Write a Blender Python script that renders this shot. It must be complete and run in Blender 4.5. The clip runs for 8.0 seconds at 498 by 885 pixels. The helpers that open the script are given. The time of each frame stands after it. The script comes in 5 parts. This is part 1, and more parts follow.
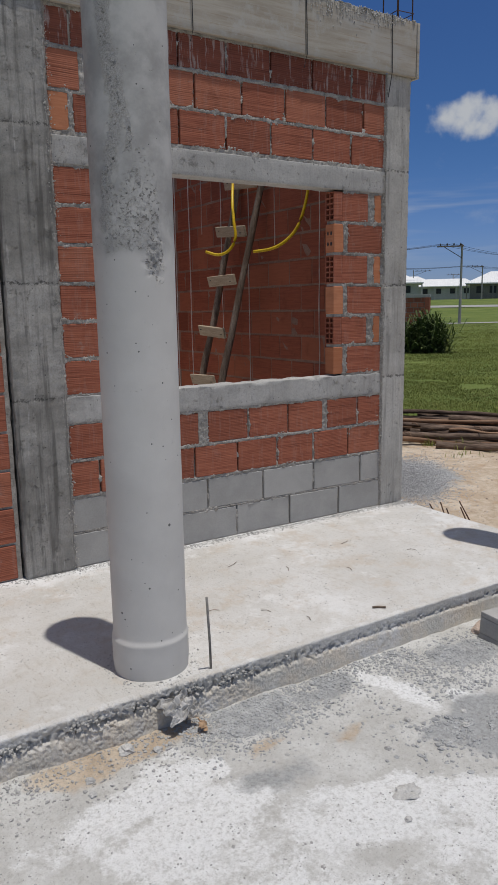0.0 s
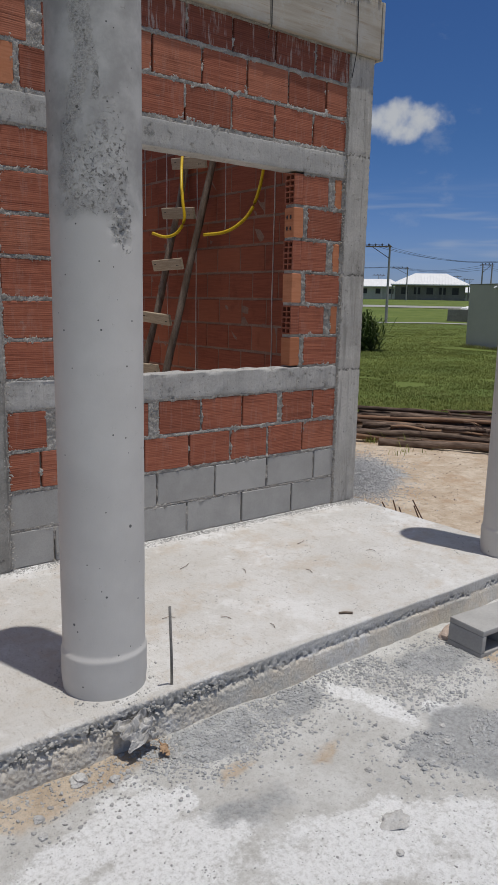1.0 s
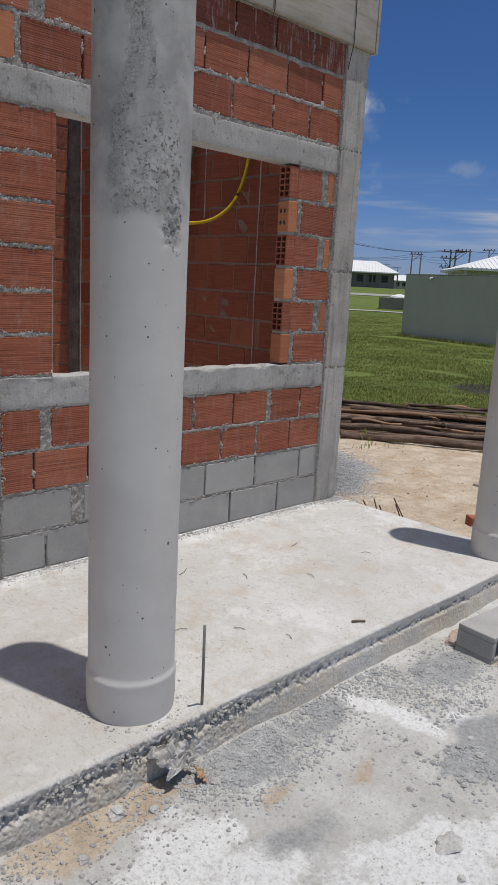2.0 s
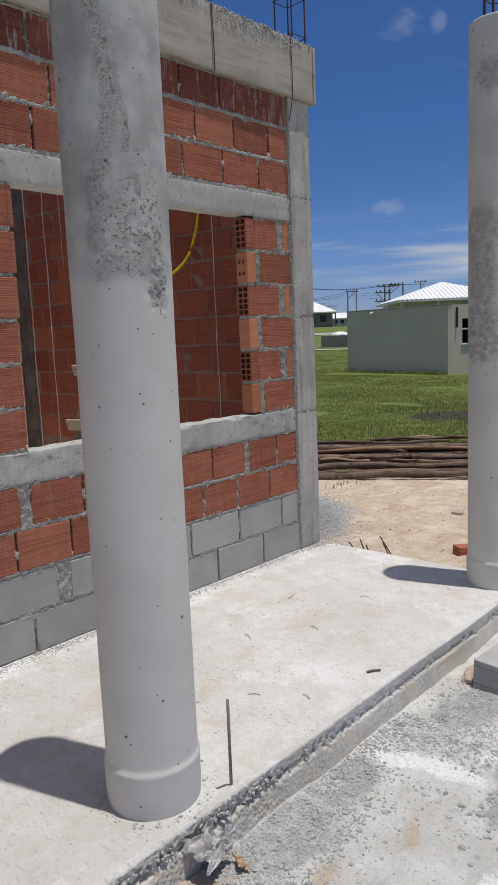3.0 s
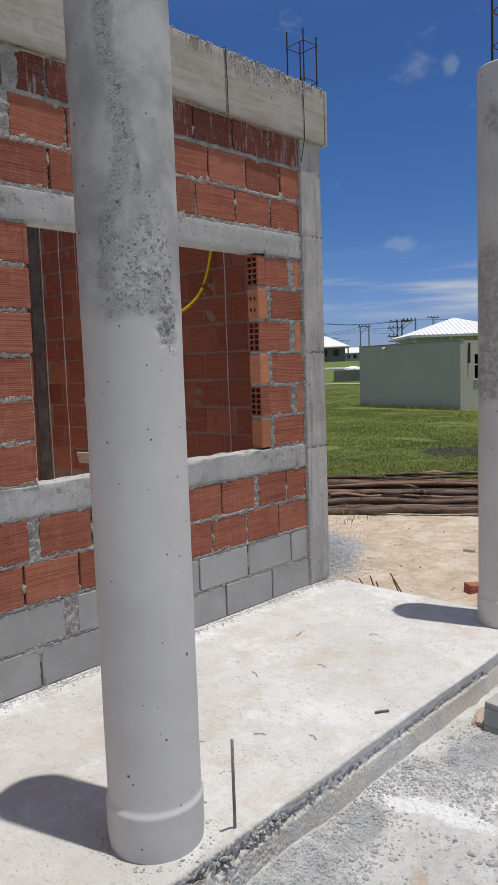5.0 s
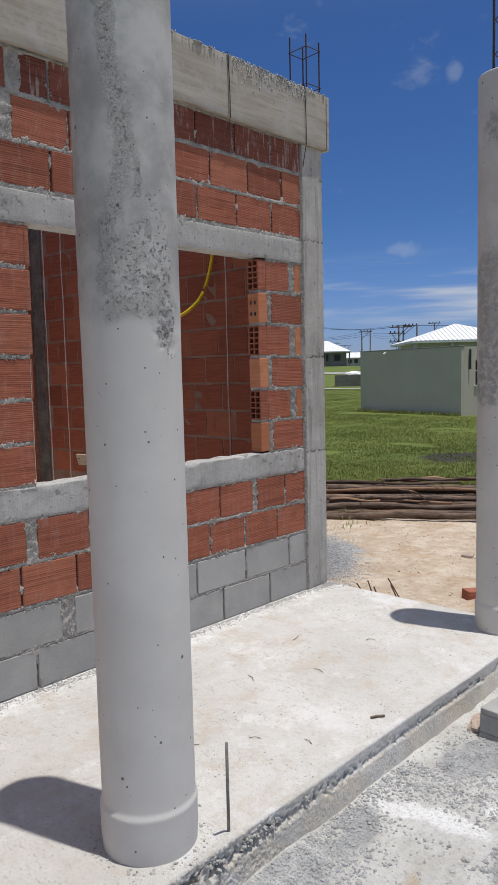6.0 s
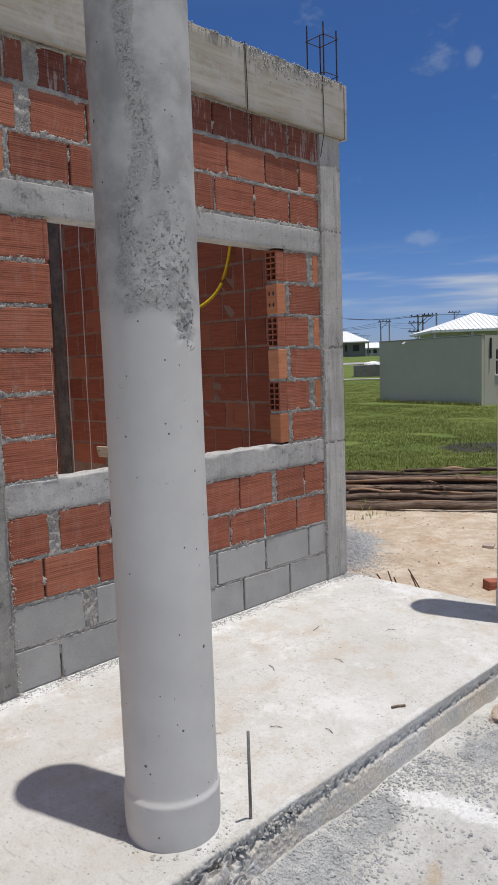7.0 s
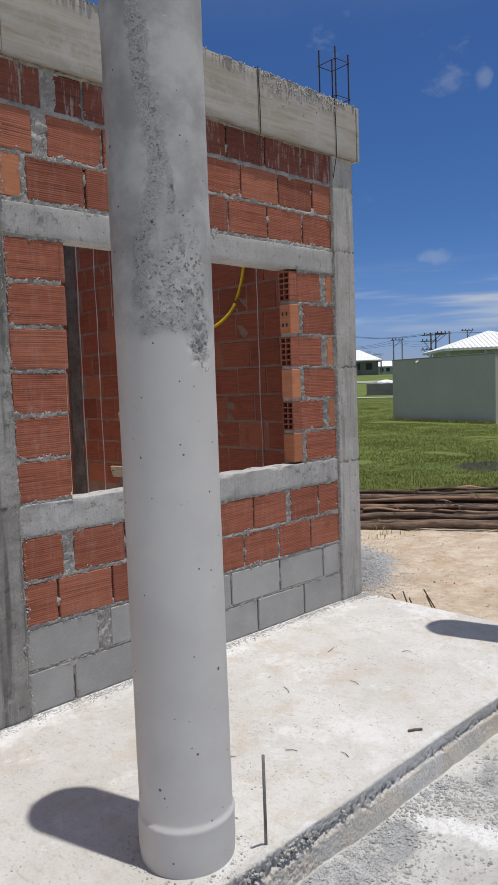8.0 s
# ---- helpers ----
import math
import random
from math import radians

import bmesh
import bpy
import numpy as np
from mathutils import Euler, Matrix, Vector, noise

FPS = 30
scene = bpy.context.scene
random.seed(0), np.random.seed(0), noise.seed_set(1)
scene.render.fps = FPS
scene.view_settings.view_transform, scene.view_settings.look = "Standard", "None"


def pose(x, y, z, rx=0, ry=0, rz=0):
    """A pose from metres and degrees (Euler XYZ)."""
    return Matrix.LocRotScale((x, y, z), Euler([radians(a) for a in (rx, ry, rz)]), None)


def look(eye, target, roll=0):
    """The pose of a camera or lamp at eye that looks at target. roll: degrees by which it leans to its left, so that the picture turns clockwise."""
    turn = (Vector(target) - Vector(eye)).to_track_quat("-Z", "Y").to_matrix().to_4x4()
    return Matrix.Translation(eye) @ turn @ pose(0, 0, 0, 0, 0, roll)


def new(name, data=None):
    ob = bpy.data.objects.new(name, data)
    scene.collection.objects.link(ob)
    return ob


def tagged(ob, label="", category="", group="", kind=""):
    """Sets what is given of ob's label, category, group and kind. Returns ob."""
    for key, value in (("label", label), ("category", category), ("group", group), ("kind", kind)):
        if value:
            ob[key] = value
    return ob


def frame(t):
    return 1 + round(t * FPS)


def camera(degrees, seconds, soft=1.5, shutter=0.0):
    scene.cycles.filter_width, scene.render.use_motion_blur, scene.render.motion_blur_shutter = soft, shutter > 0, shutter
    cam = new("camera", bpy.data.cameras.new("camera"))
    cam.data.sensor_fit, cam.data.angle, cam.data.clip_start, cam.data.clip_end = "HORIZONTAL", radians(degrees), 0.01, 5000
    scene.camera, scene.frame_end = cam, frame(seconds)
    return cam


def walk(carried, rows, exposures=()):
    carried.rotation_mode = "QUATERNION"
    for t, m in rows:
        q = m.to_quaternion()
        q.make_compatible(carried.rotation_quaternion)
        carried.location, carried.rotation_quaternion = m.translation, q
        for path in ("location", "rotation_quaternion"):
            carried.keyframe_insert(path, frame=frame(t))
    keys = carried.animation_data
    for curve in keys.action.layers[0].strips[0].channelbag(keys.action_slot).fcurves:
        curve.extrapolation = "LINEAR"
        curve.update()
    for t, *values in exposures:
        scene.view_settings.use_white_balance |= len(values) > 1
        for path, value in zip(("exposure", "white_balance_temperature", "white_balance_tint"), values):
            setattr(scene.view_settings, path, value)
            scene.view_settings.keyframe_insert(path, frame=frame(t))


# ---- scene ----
cam = camera(37.7, 8.0, 1.0)
PATH = [
    (0, (-3.893, -3.963, 1.473), (-2.838, -2.303, 1.111), -0.9),
    (0.5, (-3.804, -3.861, 1.448), (-2.747, -2.207, 1.068), 0.4),
    (0.8, (-3.839, -3.724, 1.428), (-2.733, -2.117, 0.988), 0.4),
    (1, (-3.884, -3.64, 1.419), (-2.664, -2.101, 1.042), 1.2),
    (1.1, (-3.927, -3.571, 1.436), (-2.691, -2.064, 0.986), 0.1),
    (1.2, (-3.963, -3.512, 1.451), (-2.703, -2.013, 1.046), 0.2),
    (1.3, (-3.999, -3.464, 1.454), (-2.714, -1.994, 1.023), -0.8),
    (1.4, (-4.021, -3.448, 1.449), (-2.699, -2.010, 1.024), -0.2),
    (1.5, (-4.045, -3.389, 1.463), (-2.695, -1.977, 1.034), 3.8),
    (1.7, (-4.077, -3.339, 1.477), (-2.726, -1.929, 1.046), 3.8),
    (2.8, (-4.137, -3.113, 1.511), (-2.688, -1.769, 1.201), -1.8),
    (3, (-4.146, -3.107, 1.506), (-2.68, -1.777, 1.216), -2.4),
    (3.5, (-4.156, -3.102, 1.512), (-2.711, -1.744, 1.25), -1.5),
    (4, (-4.133, -3.103, 1.509), (-2.678, -1.75, 1.281), -1.7),
    (5.5, (-4.14, -3.131, 1.518), (-2.689, -1.769, 1.323), -1.9),
    (6, (-4.136, -3.133, 1.515), (-2.682, -1.772, 1.327), -1.4),
    (6.5, (-4.144, -3.131, 1.51), (-2.713, -1.747, 1.314), -1.3),
    (7, (-4.144, -3.137, 1.515), (-2.728, -1.74, 1.305), -1.9),
    (7.5, (-4.148, -3.13, 1.517), (-2.765, -1.696, 1.335), -2.3),
    (8, (-4.147, -3.134, 1.522), (-2.752, -1.71, 1.364), -2.1),
]
walk(cam, [(t, look(eye, target, roll)) for t, eye, target, roll in PATH],
     exposures=[(0, -0.50), (1.0, -0.50), (1.5, -0.49), (3, -0.26), (8, -0.16)])

# ---- light ----
SUN_EL, SUN_AZ = radians(80.4), math.atan2(0.147, -0.496)
world = bpy.data.worlds.new("sky")
scene.world = world
world.use_nodes = True


def build_sky():
    nt = world.node_tree
    nd, ln = nt.nodes, nt.links
    bg = nd["Background"]
    sky = nd.new("ShaderNodeTexSky")
    sky.sky_type, sky.sun_disc = "NISHITA", False
    sky.sun_elevation, sky.sun_rotation = SUN_EL, SUN_AZ
    sky.air_density, sky.dust_density, sky.ozone_density = 1.0, 0.3, 3.0
    co = nd.new("ShaderNodeTexCoord")
    sep = nd.new("ShaderNodeSeparateXYZ")
    ln.new(co.outputs["Generated"], sep.inputs[0])

    def m(op, a, b=None, c=None):
        n = nd.new("ShaderNodeMath")
        n.operation = op
        for k, v in enumerate((a, b, c)):
            if v is None:
                continue
            if isinstance(v, (int, float)):
                n.inputs[k].default_value = v
            else:
                ln.new(v, n.inputs[k])
        return n.outputs[0]

    def smooth(v, lo, hi):
        n = nd.new("ShaderNodeMapRange")
        n.interpolation_type = "SMOOTHSTEP"
        n.inputs[1].default_value, n.inputs[2].default_value = lo, hi
        ln.new(v, n.inputs[0])
        return n.outputs[0]

    def puffs(stretch, scale, lo, hi, detail=8.0):
        mp = nd.new("ShaderNodeMapping")
        mp.inputs["Scale"].default_value = stretch
        mp.inputs["Rotation"].default_value = (radians(3), radians(-4), 0)
        ln.new(co.outputs["Generated"], mp.inputs[0])
        nz = nd.new("ShaderNodeTexNoise")
        nz.inputs["Scale"].default_value, nz.inputs["Detail"].default_value, nz.inputs["Roughness"].default_value = scale, detail, 0.6
        ln.new(mp.outputs[0], nz.inputs["Vector"])
        return smooth(nz.outputs[0], lo, hi)

    z = sep.outputs[2]
    # a long thin veil low over the horizon, and small fair-weather clouds above it
    veil = m("MULTIPLY", puffs((0.9, 0.9, 11), 2.2, 0.40, 0.62, 4.0), m("MULTIPLY", smooth(z, 0.045, 0.085), m("SUBTRACT", 1.0, smooth(z, 0.115, 0.16))))
    small = m("MULTIPLY", puffs((1.0, 1.0, 1.8), 9.0, 0.60, 0.74), smooth(z, 0.07, 0.12))
    # unseen cover overhead, added to make the sky's fill light less blue
    high = m("MULTIPLY", puffs((1.0, 1.0, 1.0), 2.5, 0.2, 0.6), smooth(z, 0.40, 0.65))

    def cloud(bearing, elev, wide, high, power):
        b, e = radians(bearing), radians(elev)
        d = (math.cos(b) * math.cos(e), math.sin(b) * math.cos(e), math.sin(e))
        dot = nd.new("ShaderNodeVectorMath")
        dot.operation = "DOT_PRODUCT"
        ln.new(co.outputs["Generated"], dot.inputs[0])
        dot.inputs[1].default_value = (-math.sin(b), math.cos(b), 0)
        u = m("DIVIDE", dot.outputs["Value"], radians(wide))
        v = m("DIVIDE", m("SUBTRACT", z, d[2]), radians(high))
        r = m("ADD", m("MULTIPLY", u, u), m("MULTIPLY", v, v))
        nz = nd.new("ShaderNodeTexNoise")
        nz.inputs["Scale"].default_value, nz.inputs["Detail"].default_value = 40.0, 7.0
        ln.new(co.outputs["Generated"], nz.inputs["Vector"])
        edge = m("ADD", r, m("MULTIPLY", m("SUBTRACT", nz.outputs[0], 0.5), 3.0))
        return m("MULTIPLY", m("SUBTRACT", 1.0, smooth(edge, 0.0, 1.4)), power)

    cover = m("MULTIPLY", veil, 0.85)
    for c in (m("MULTIPLY", small, 0.16), m("MULTIPLY", high, 0.6), cloud(40.9, 12.9, 3.1, 1.3, 0.95), cloud(27.5, 20.5, 0.6, 0.8, 0.18), cloud(31.0, 9.0, 1.2, 0.6, 0.2)):
        cover = m("MAXIMUM", cover, c)
    mix = nd.new("ShaderNodeMix")
    mix.data_type = "RGBA"
    ln.new(cover, mix.inputs[0])
    deep = nd.new("ShaderNodeMix")
    deep.data_type, deep.blend_type = "RGBA", "MULTIPLY"
    deep.inputs[0].default_value = 1.0
    ln.new(sky.outputs[0], deep.inputs[6])
    tint = nd.new("ShaderNodeMix")
    tint.data_type = "RGBA"
    ln.new(smooth(z, 0.0, 0.22), tint.inputs[0])
    tint.inputs[6].default_value, tint.inputs[7].default_value = (0.60, 0.74, 1.28, 1), (0.39, 0.63, 1.02, 1)
    ln.new(tint.outputs[2], deep.inputs[7])
    ln.new(deep.outputs[2], mix.inputs[6])
    mix.inputs[7].default_value = (7.5, 7.8, 8.2, 1)
    ln.new(mix.outputs[2], bg.inputs[0])
    bg.inputs[1].default_value = 0.085


build_sky()
sun = new("sun", bpy.data.lights.new("sun", "SUN"))
sun.data.energy, sun.data.angle, sun.data.color = 4.2, radians(0.53), (1.0, 0.965, 0.915)
sun.matrix_world = look((0.147 * 20, -0.496 * 20, 3.1 * 20), (0, 0, 0))


# ---- materials ----
class Mat:
    """A node material with a few short-hands."""

    def __init__(self, name, rough=0.9, metal=0.0, spec=0.35):
        self.m = bpy.data.materials.new(name)
        self.m.use_nodes = True
        self.nt = self.m.node_tree
        self.b = self.nt.nodes["Principled BSDF"]
        self.b.inputs["Roughness"].default_value, self.b.inputs["Metallic"].default_value = rough, metal
        self.b.inputs["Specular IOR Level"].default_value = spec
        co = self.n("ShaderNodeTexCoord")
        info = self.n("ShaderNodeObjectInfo")
        self.random = info.outputs["Random"]
        add = self.n("ShaderNodeVectorMath")
        add.operation = "MULTIPLY_ADD"
        comb = self.n("ShaderNodeCombineXYZ")
        for k in range(3):
            self.l(self.random, comb.inputs[k])
        self.l(comb.outputs[0], add.inputs[0])
        add.inputs[1].default_value = (37.0, 23.0, 11.0)
        self.l(co.outputs["Object"], add.inputs[2])
        self.flat, self.co = co.outputs["Object"], add.outputs[0]

    def n(self, kind):
        return self.nt.nodes.new(kind)

    def l(self, a, b):
        self.nt.links.new(a, b)

    def put(self, v, sock):
        if isinstance(v, (int, float, tuple)):
            sock.default_value = v if not (isinstance(v, tuple) and len(v) == 3 and len(sock.default_value) == 4) else (*v, 1)
        else:
            self.l(v, sock)

    def math(self, op, a, b=0.0, c=0.0):
        n = self.n("ShaderNodeMath")
        n.operation = op
        for k, v in enumerate((a, b, c)):
            self.put(v, n.inputs[k])
        return n.outputs[0]

    def noise(self, scale, detail=6.0, rough=0.6, stretch=None, co=None):
        v = co or self.co
        if stretch:
            mp = self.n("ShaderNodeMapping")
            mp.inputs["Scale"].default_value = stretch
            self.l(v, mp.inputs[0])
            v = mp.outputs[0]
        n = self.n("ShaderNodeTexNoise")
        n.inputs["Scale"].default_value, n.inputs["Detail"].default_value, n.inputs["Roughness"].default_value = scale, detail, rough
        self.l(v, n.inputs["Vector"])
        return n.outputs[0]

    def dots(self, scale, size):
        """1 inside small round spots, 0 elsewhere."""
        n = self.n("ShaderNodeTexVoronoi")
        n.inputs["Scale"].default_value = scale
        self.l(self.co, n.inputs["Vector"])
        rim = self.math("MULTIPLY", self.noise(scale * 0.7, 2.0), size * 2.0)
        return self.ramp(n.outputs["Distance"], self.math("MULTIPLY", rim, 0.65), rim, 1.0, 0.0)

    def ramp(self, v, lo, hi, a=0.0, b=1.0):
        n = self.n("ShaderNodeMapRange")
        n.interpolation_type = "SMOOTHSTEP"
        for k, x in enumerate((v, lo, hi, a, b)):
            self.put(x, n.inputs[k])
        return n.outputs[0]

    def mix(self, f, a, b, mode="MIX"):
        n = self.n("ShaderNodeMix")
        n.data_type, n.blend_type = "RGBA", mode
        self.put(f, n.inputs[0])
        self.put(a, n.inputs[6])
        self.put(b, n.inputs[7])
        return n.outputs[2]

    def attr(self, name):
        n = self.n("ShaderNodeAttribute")
        n.attribute_name = name
        return n.outputs["Fac"]

    def z(self):
        n = self.n("ShaderNodeSeparateXYZ")
        self.l(self.flat, n.inputs[0])
        return n.outputs[2]

    def done(self, colour, bumps=()):
        self.put(colour, self.b.inputs["Base Color"])
        last = None
        for height, strength, dist in bumps:
            n = self.n("ShaderNodeBump")
            n.inputs["Strength"].default_value, n.inputs["Distance"].default_value = strength, dist
            self.l(height, n.inputs["Height"])
            if last:
                self.l(last, n.inputs["Normal"])
            last = n.outputs[0]
        if last:
            self.l(last, self.b.inputs["Normal"])
        return self.m


def grainy(name, dark, light, big=3.0, fine=60.0, rough=0.9, bump=0.4, dist=0.004, spread=0.25, metal=0.0, stretch=None, spec=0.3, speck=0.55):
    """A surface that varies at a large and at a fine scale, and a little from object to object."""
    w = Mat(name, rough, metal, spec)
    a, f = w.noise(big, 5, 0.65, stretch), w.noise(fine, 6, 0.7, stretch)
    c = w.mix(w.ramp(a, 0.3, 0.7), dark, light)
    c = w.mix(w.ramp(f, 0.35, 0.7, 0.0, speck), c, tuple(v * 0.6 for v in dark))
    v = w.math("MULTIPLY_ADD", w.random, spread, 1.0 - spread / 2)
    n = w.n("ShaderNodeVectorMath")
    n.operation = "SCALE"
    w.l(c, n.inputs[0])
    w.l(v, n.inputs["Scale"])
    return w.done(n.outputs[0], ((f, bump, dist), (a, bump, dist * 3)))


def brick_material(name, dark, light, pale, grooves=0.0105, runs=0.0):
    w = Mat(name, 0.85, 0.0, 0.25)
    streak = w.noise(1.0, 5, 0.65, (5, 5, 90))
    blot = w.noise(7.0, 5, 0.6)
    fine = w.noise(160.0, 4, 0.7)
    c = w.mix(w.ramp(streak, 0.3, 0.7), dark, light)
    c = w.mix(w.ramp(w.random, 0.65, 1.0, 0.0, 0.4), c, pale)
    c = w.mix(w.ramp(blot, 0.52, 0.75, 0.0, 0.45), c, tuple(v * 0.62 for v in dark))
    c = w.mix(w.ramp(fine, 0.5, 0.8, 0.0, 0.4), c, pale)
    c = w.mix(w.ramp(w.random, 0.0, 0.35, 0.45, 0.0), c, tuple(v * 0.6 for v in dark))
    c = w.mix(w.ramp(w.noise(9.0, 8, 0.75), 0.60, 0.74, 0.0, 0.6 if grooves else 0.15), c, (0.36, 0.31, 0.27))
    if runs:
        c = w.mix(w.ramp(w.noise(1.0, 7, 0.7, (38, 38, 5)), 0.52, 0.62, 0.0, runs), c, (0.46, 0.43, 0.40))
    bumps = [(fine, 0.25, 0.002)]
    if grooves:
        wob = w.math("MULTIPLY", w.noise(4.0, 2), 0.006)
        s = w.math("SINE", w.math("MULTIPLY", w.math("ADD", w.z(), wob), 2 * math.pi / grooves))
        lines = w.ramp(w.noise(1.0, 3, 0.6, (1.8, 1.8, 105)), 0.48, 0.66)
        g = w.math("ADD", w.math("MULTIPLY", w.math("POWER", w.math("MULTIPLY_ADD", s, 0.5, 0.5), 4.0), 0.4), w.math("MULTIPLY", lines, 0.6))
        g = w.math("MULTIPLY", g, w.ramp(w.noise(5.0, 4, 0.6, (1, 1, 4)), 0.3, 0.6, 0.25, 1.0))
        band = w.ramp(w.noise(1.0, 3, 0.5, (1.5, 1.5, 26)), 0.42, 0.6, 0.35, 1.0)
        c = w.mix(w.math("MULTIPLY", w.math("POWER", w.math("MULTIPLY_ADD", s, -0.5, 0.5), 4.0), 0.3), c, pale)
        c = w.mix(w.math("MULTIPLY", w.math("MULTIPLY", g, band), 0.75), c, tuple(v * 0.45 for v in dark))
        bumps.append((w.math("SUBTRACT", 1.0, g), 0.5, 0.003))
    return w.done(c, bumps)


def concrete_material(name, dark, light, streaks=0.5, lime=0.3, rough=0.88, levels=()):
    """Form-cast concrete: blotches, runs down the face, lime and small air holes."""
    w = Mat(name, rough, 0.0, 0.3)
    big, fine = w.noise(2.2, 6, 0.65), w.noise(90.0, 6, 0.75)
    runs = w.noise(1.0, 5, 0.6, (26, 26, 1.3))
    c = w.mix(w.ramp(big, 0.3, 0.7), dark, light)
    c = w.mix(w.ramp(runs, 0.48, 0.68, 0.0, streaks), c, tuple(v * 0.5 for v in dark))
    c = w.mix(w.ramp(w.noise(1.0, 6, 0.7, (30, 30, 2.0)), 0.58, 0.72, 0.0, lime), c, (0.62, 0.61, 0.58))
    c = w.mix(w.ramp(fine, 0.4, 0.75, 0.0, 0.5), c, tuple(v * 0.65 for v in dark))
    pit = w.dots(22.0, 0.09)
    c = w.mix(w.math("MULTIPLY", pit, 0.7), c, (0.05, 0.05, 0.05))
    for level in levels:
        # crumbled cold joint between two pours
        off = w.math("ABSOLUTE", w.math("SUBTRACT", w.math("MULTIPLY_ADD", w.noise(24.0, 6, 0.75), 0.07, w.z()), level + 0.035))
        crack = w.math("MULTIPLY", w.ramp(off, 0.004, 0.011, 1.0, 0.0), w.ramp(w.noise(60.0, 4, 0.7), 0.42, 0.56))
        c = w.mix(w.math("MULTIPLY", crack, 0.8), c, (0.06, 0.057, 0.052))
    grit = w.noise(260.0, 5, 0.8)
    c = w.mix(w.ramp(grit, 0.5, 0.75, 0.0, 0.45), c, tuple(v * 0.5 for v in dark))
    patch = w.ramp(w.noise(16.0, 9, 0.8), 0.56, 0.66)
    c = w.mix(w.math("MULTIPLY", patch, 0.6), c, tuple(v * 0.5 for v in dark))
    return w.done(c, ((fine, 0.5, 0.004), (w.math("SUBTRACT", 1.0, patch), 0.7, 0.005), (runs, 0.6, 0.008), (grit, 0.4, 0.003), (w.math("SUBTRACT", 1.0, pit), 0.5, 0.004)))


M_BRICK = brick_material("ridged_brick", (0.25, 0.074, 0.044), (0.385, 0.131, 0.077), (0.46, 0.186, 0.11), 0.0098, 0.09)
M_BRICK_RUN = brick_material("streaked_brick", (0.17, 0.052, 0.036), (0.25, 0.08, 0.05), (0.29, 0.11, 0.07), 0.0105, 0.6)
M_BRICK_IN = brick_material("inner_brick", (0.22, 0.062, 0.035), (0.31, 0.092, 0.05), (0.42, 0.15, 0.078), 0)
M_SMOOTH = brick_material("smooth_brick", (0.44, 0.16, 0.075), (0.53, 0.22, 0.115), (0.58, 0.28, 0.16), 0)
M_MORTAR = grainy("mortar", (0.31, 0.288, 0.257), (0.52, 0.492, 0.45), 14.0, 170.0, 0.97, 0.8, 0.005, speck=0.6)
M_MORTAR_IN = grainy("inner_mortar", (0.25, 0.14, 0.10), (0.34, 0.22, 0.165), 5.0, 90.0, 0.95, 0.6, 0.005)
M_BLOCK = grainy("concrete_block", (0.345, 0.337, 0.318), (0.42, 0.41, 0.388), 4.0, 130.0, 0.93, 0.3, 0.002, 0.12, speck=0.25)
M_BEAM = concrete_material("beam_concrete", (0.34, 0.33, 0.31), (0.52, 0.506, 0.478), 0.15, 0.35)
M_COLUMN = concrete_material("column_concrete", (0.36, 0.348, 0.32), (0.55, 0.533, 0.495), 0.6, 0.7, levels=(2.40, 1.62, 0.97))
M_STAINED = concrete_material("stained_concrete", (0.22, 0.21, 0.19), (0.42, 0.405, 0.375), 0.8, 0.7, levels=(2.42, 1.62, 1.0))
M_PLY = None


def ply_material():
    w = Mat("form_board", 0.8, 0.0, 0.3)
    grain = w.noise(1.0, 6, 0.65, (1.6, 10, 22))
    knots = w.noise(2.0, 4, 0.6, (1.0, 1, 2.5))
    c = w.mix(w.ramp(grain, 0.3, 0.7), (0.32, 0.28, 0.22), (0.45, 0.41, 0.345))
    c = w.mix(w.ramp(knots, 0.45, 0.75, 0.0, 0.7), c, (0.44, 0.42, 0.385))
    c = w.mix(w.ramp(w.noise(1.0, 5, 0.6, (3, 10, 50)), 0.54, 0.70, 0.0, 0.6), c, (0.27, 0.20, 0.13))
    c = w.mix(w.ramp(w.noise(9.0, 9, 0.75), 0.47, 0.66, 0.0, 0.8), c, (0.43, 0.415, 0.38))
    return w.done(c, ((grain, 0.3, 0.003), (w.noise(90.0), 0.2, 0.002)))


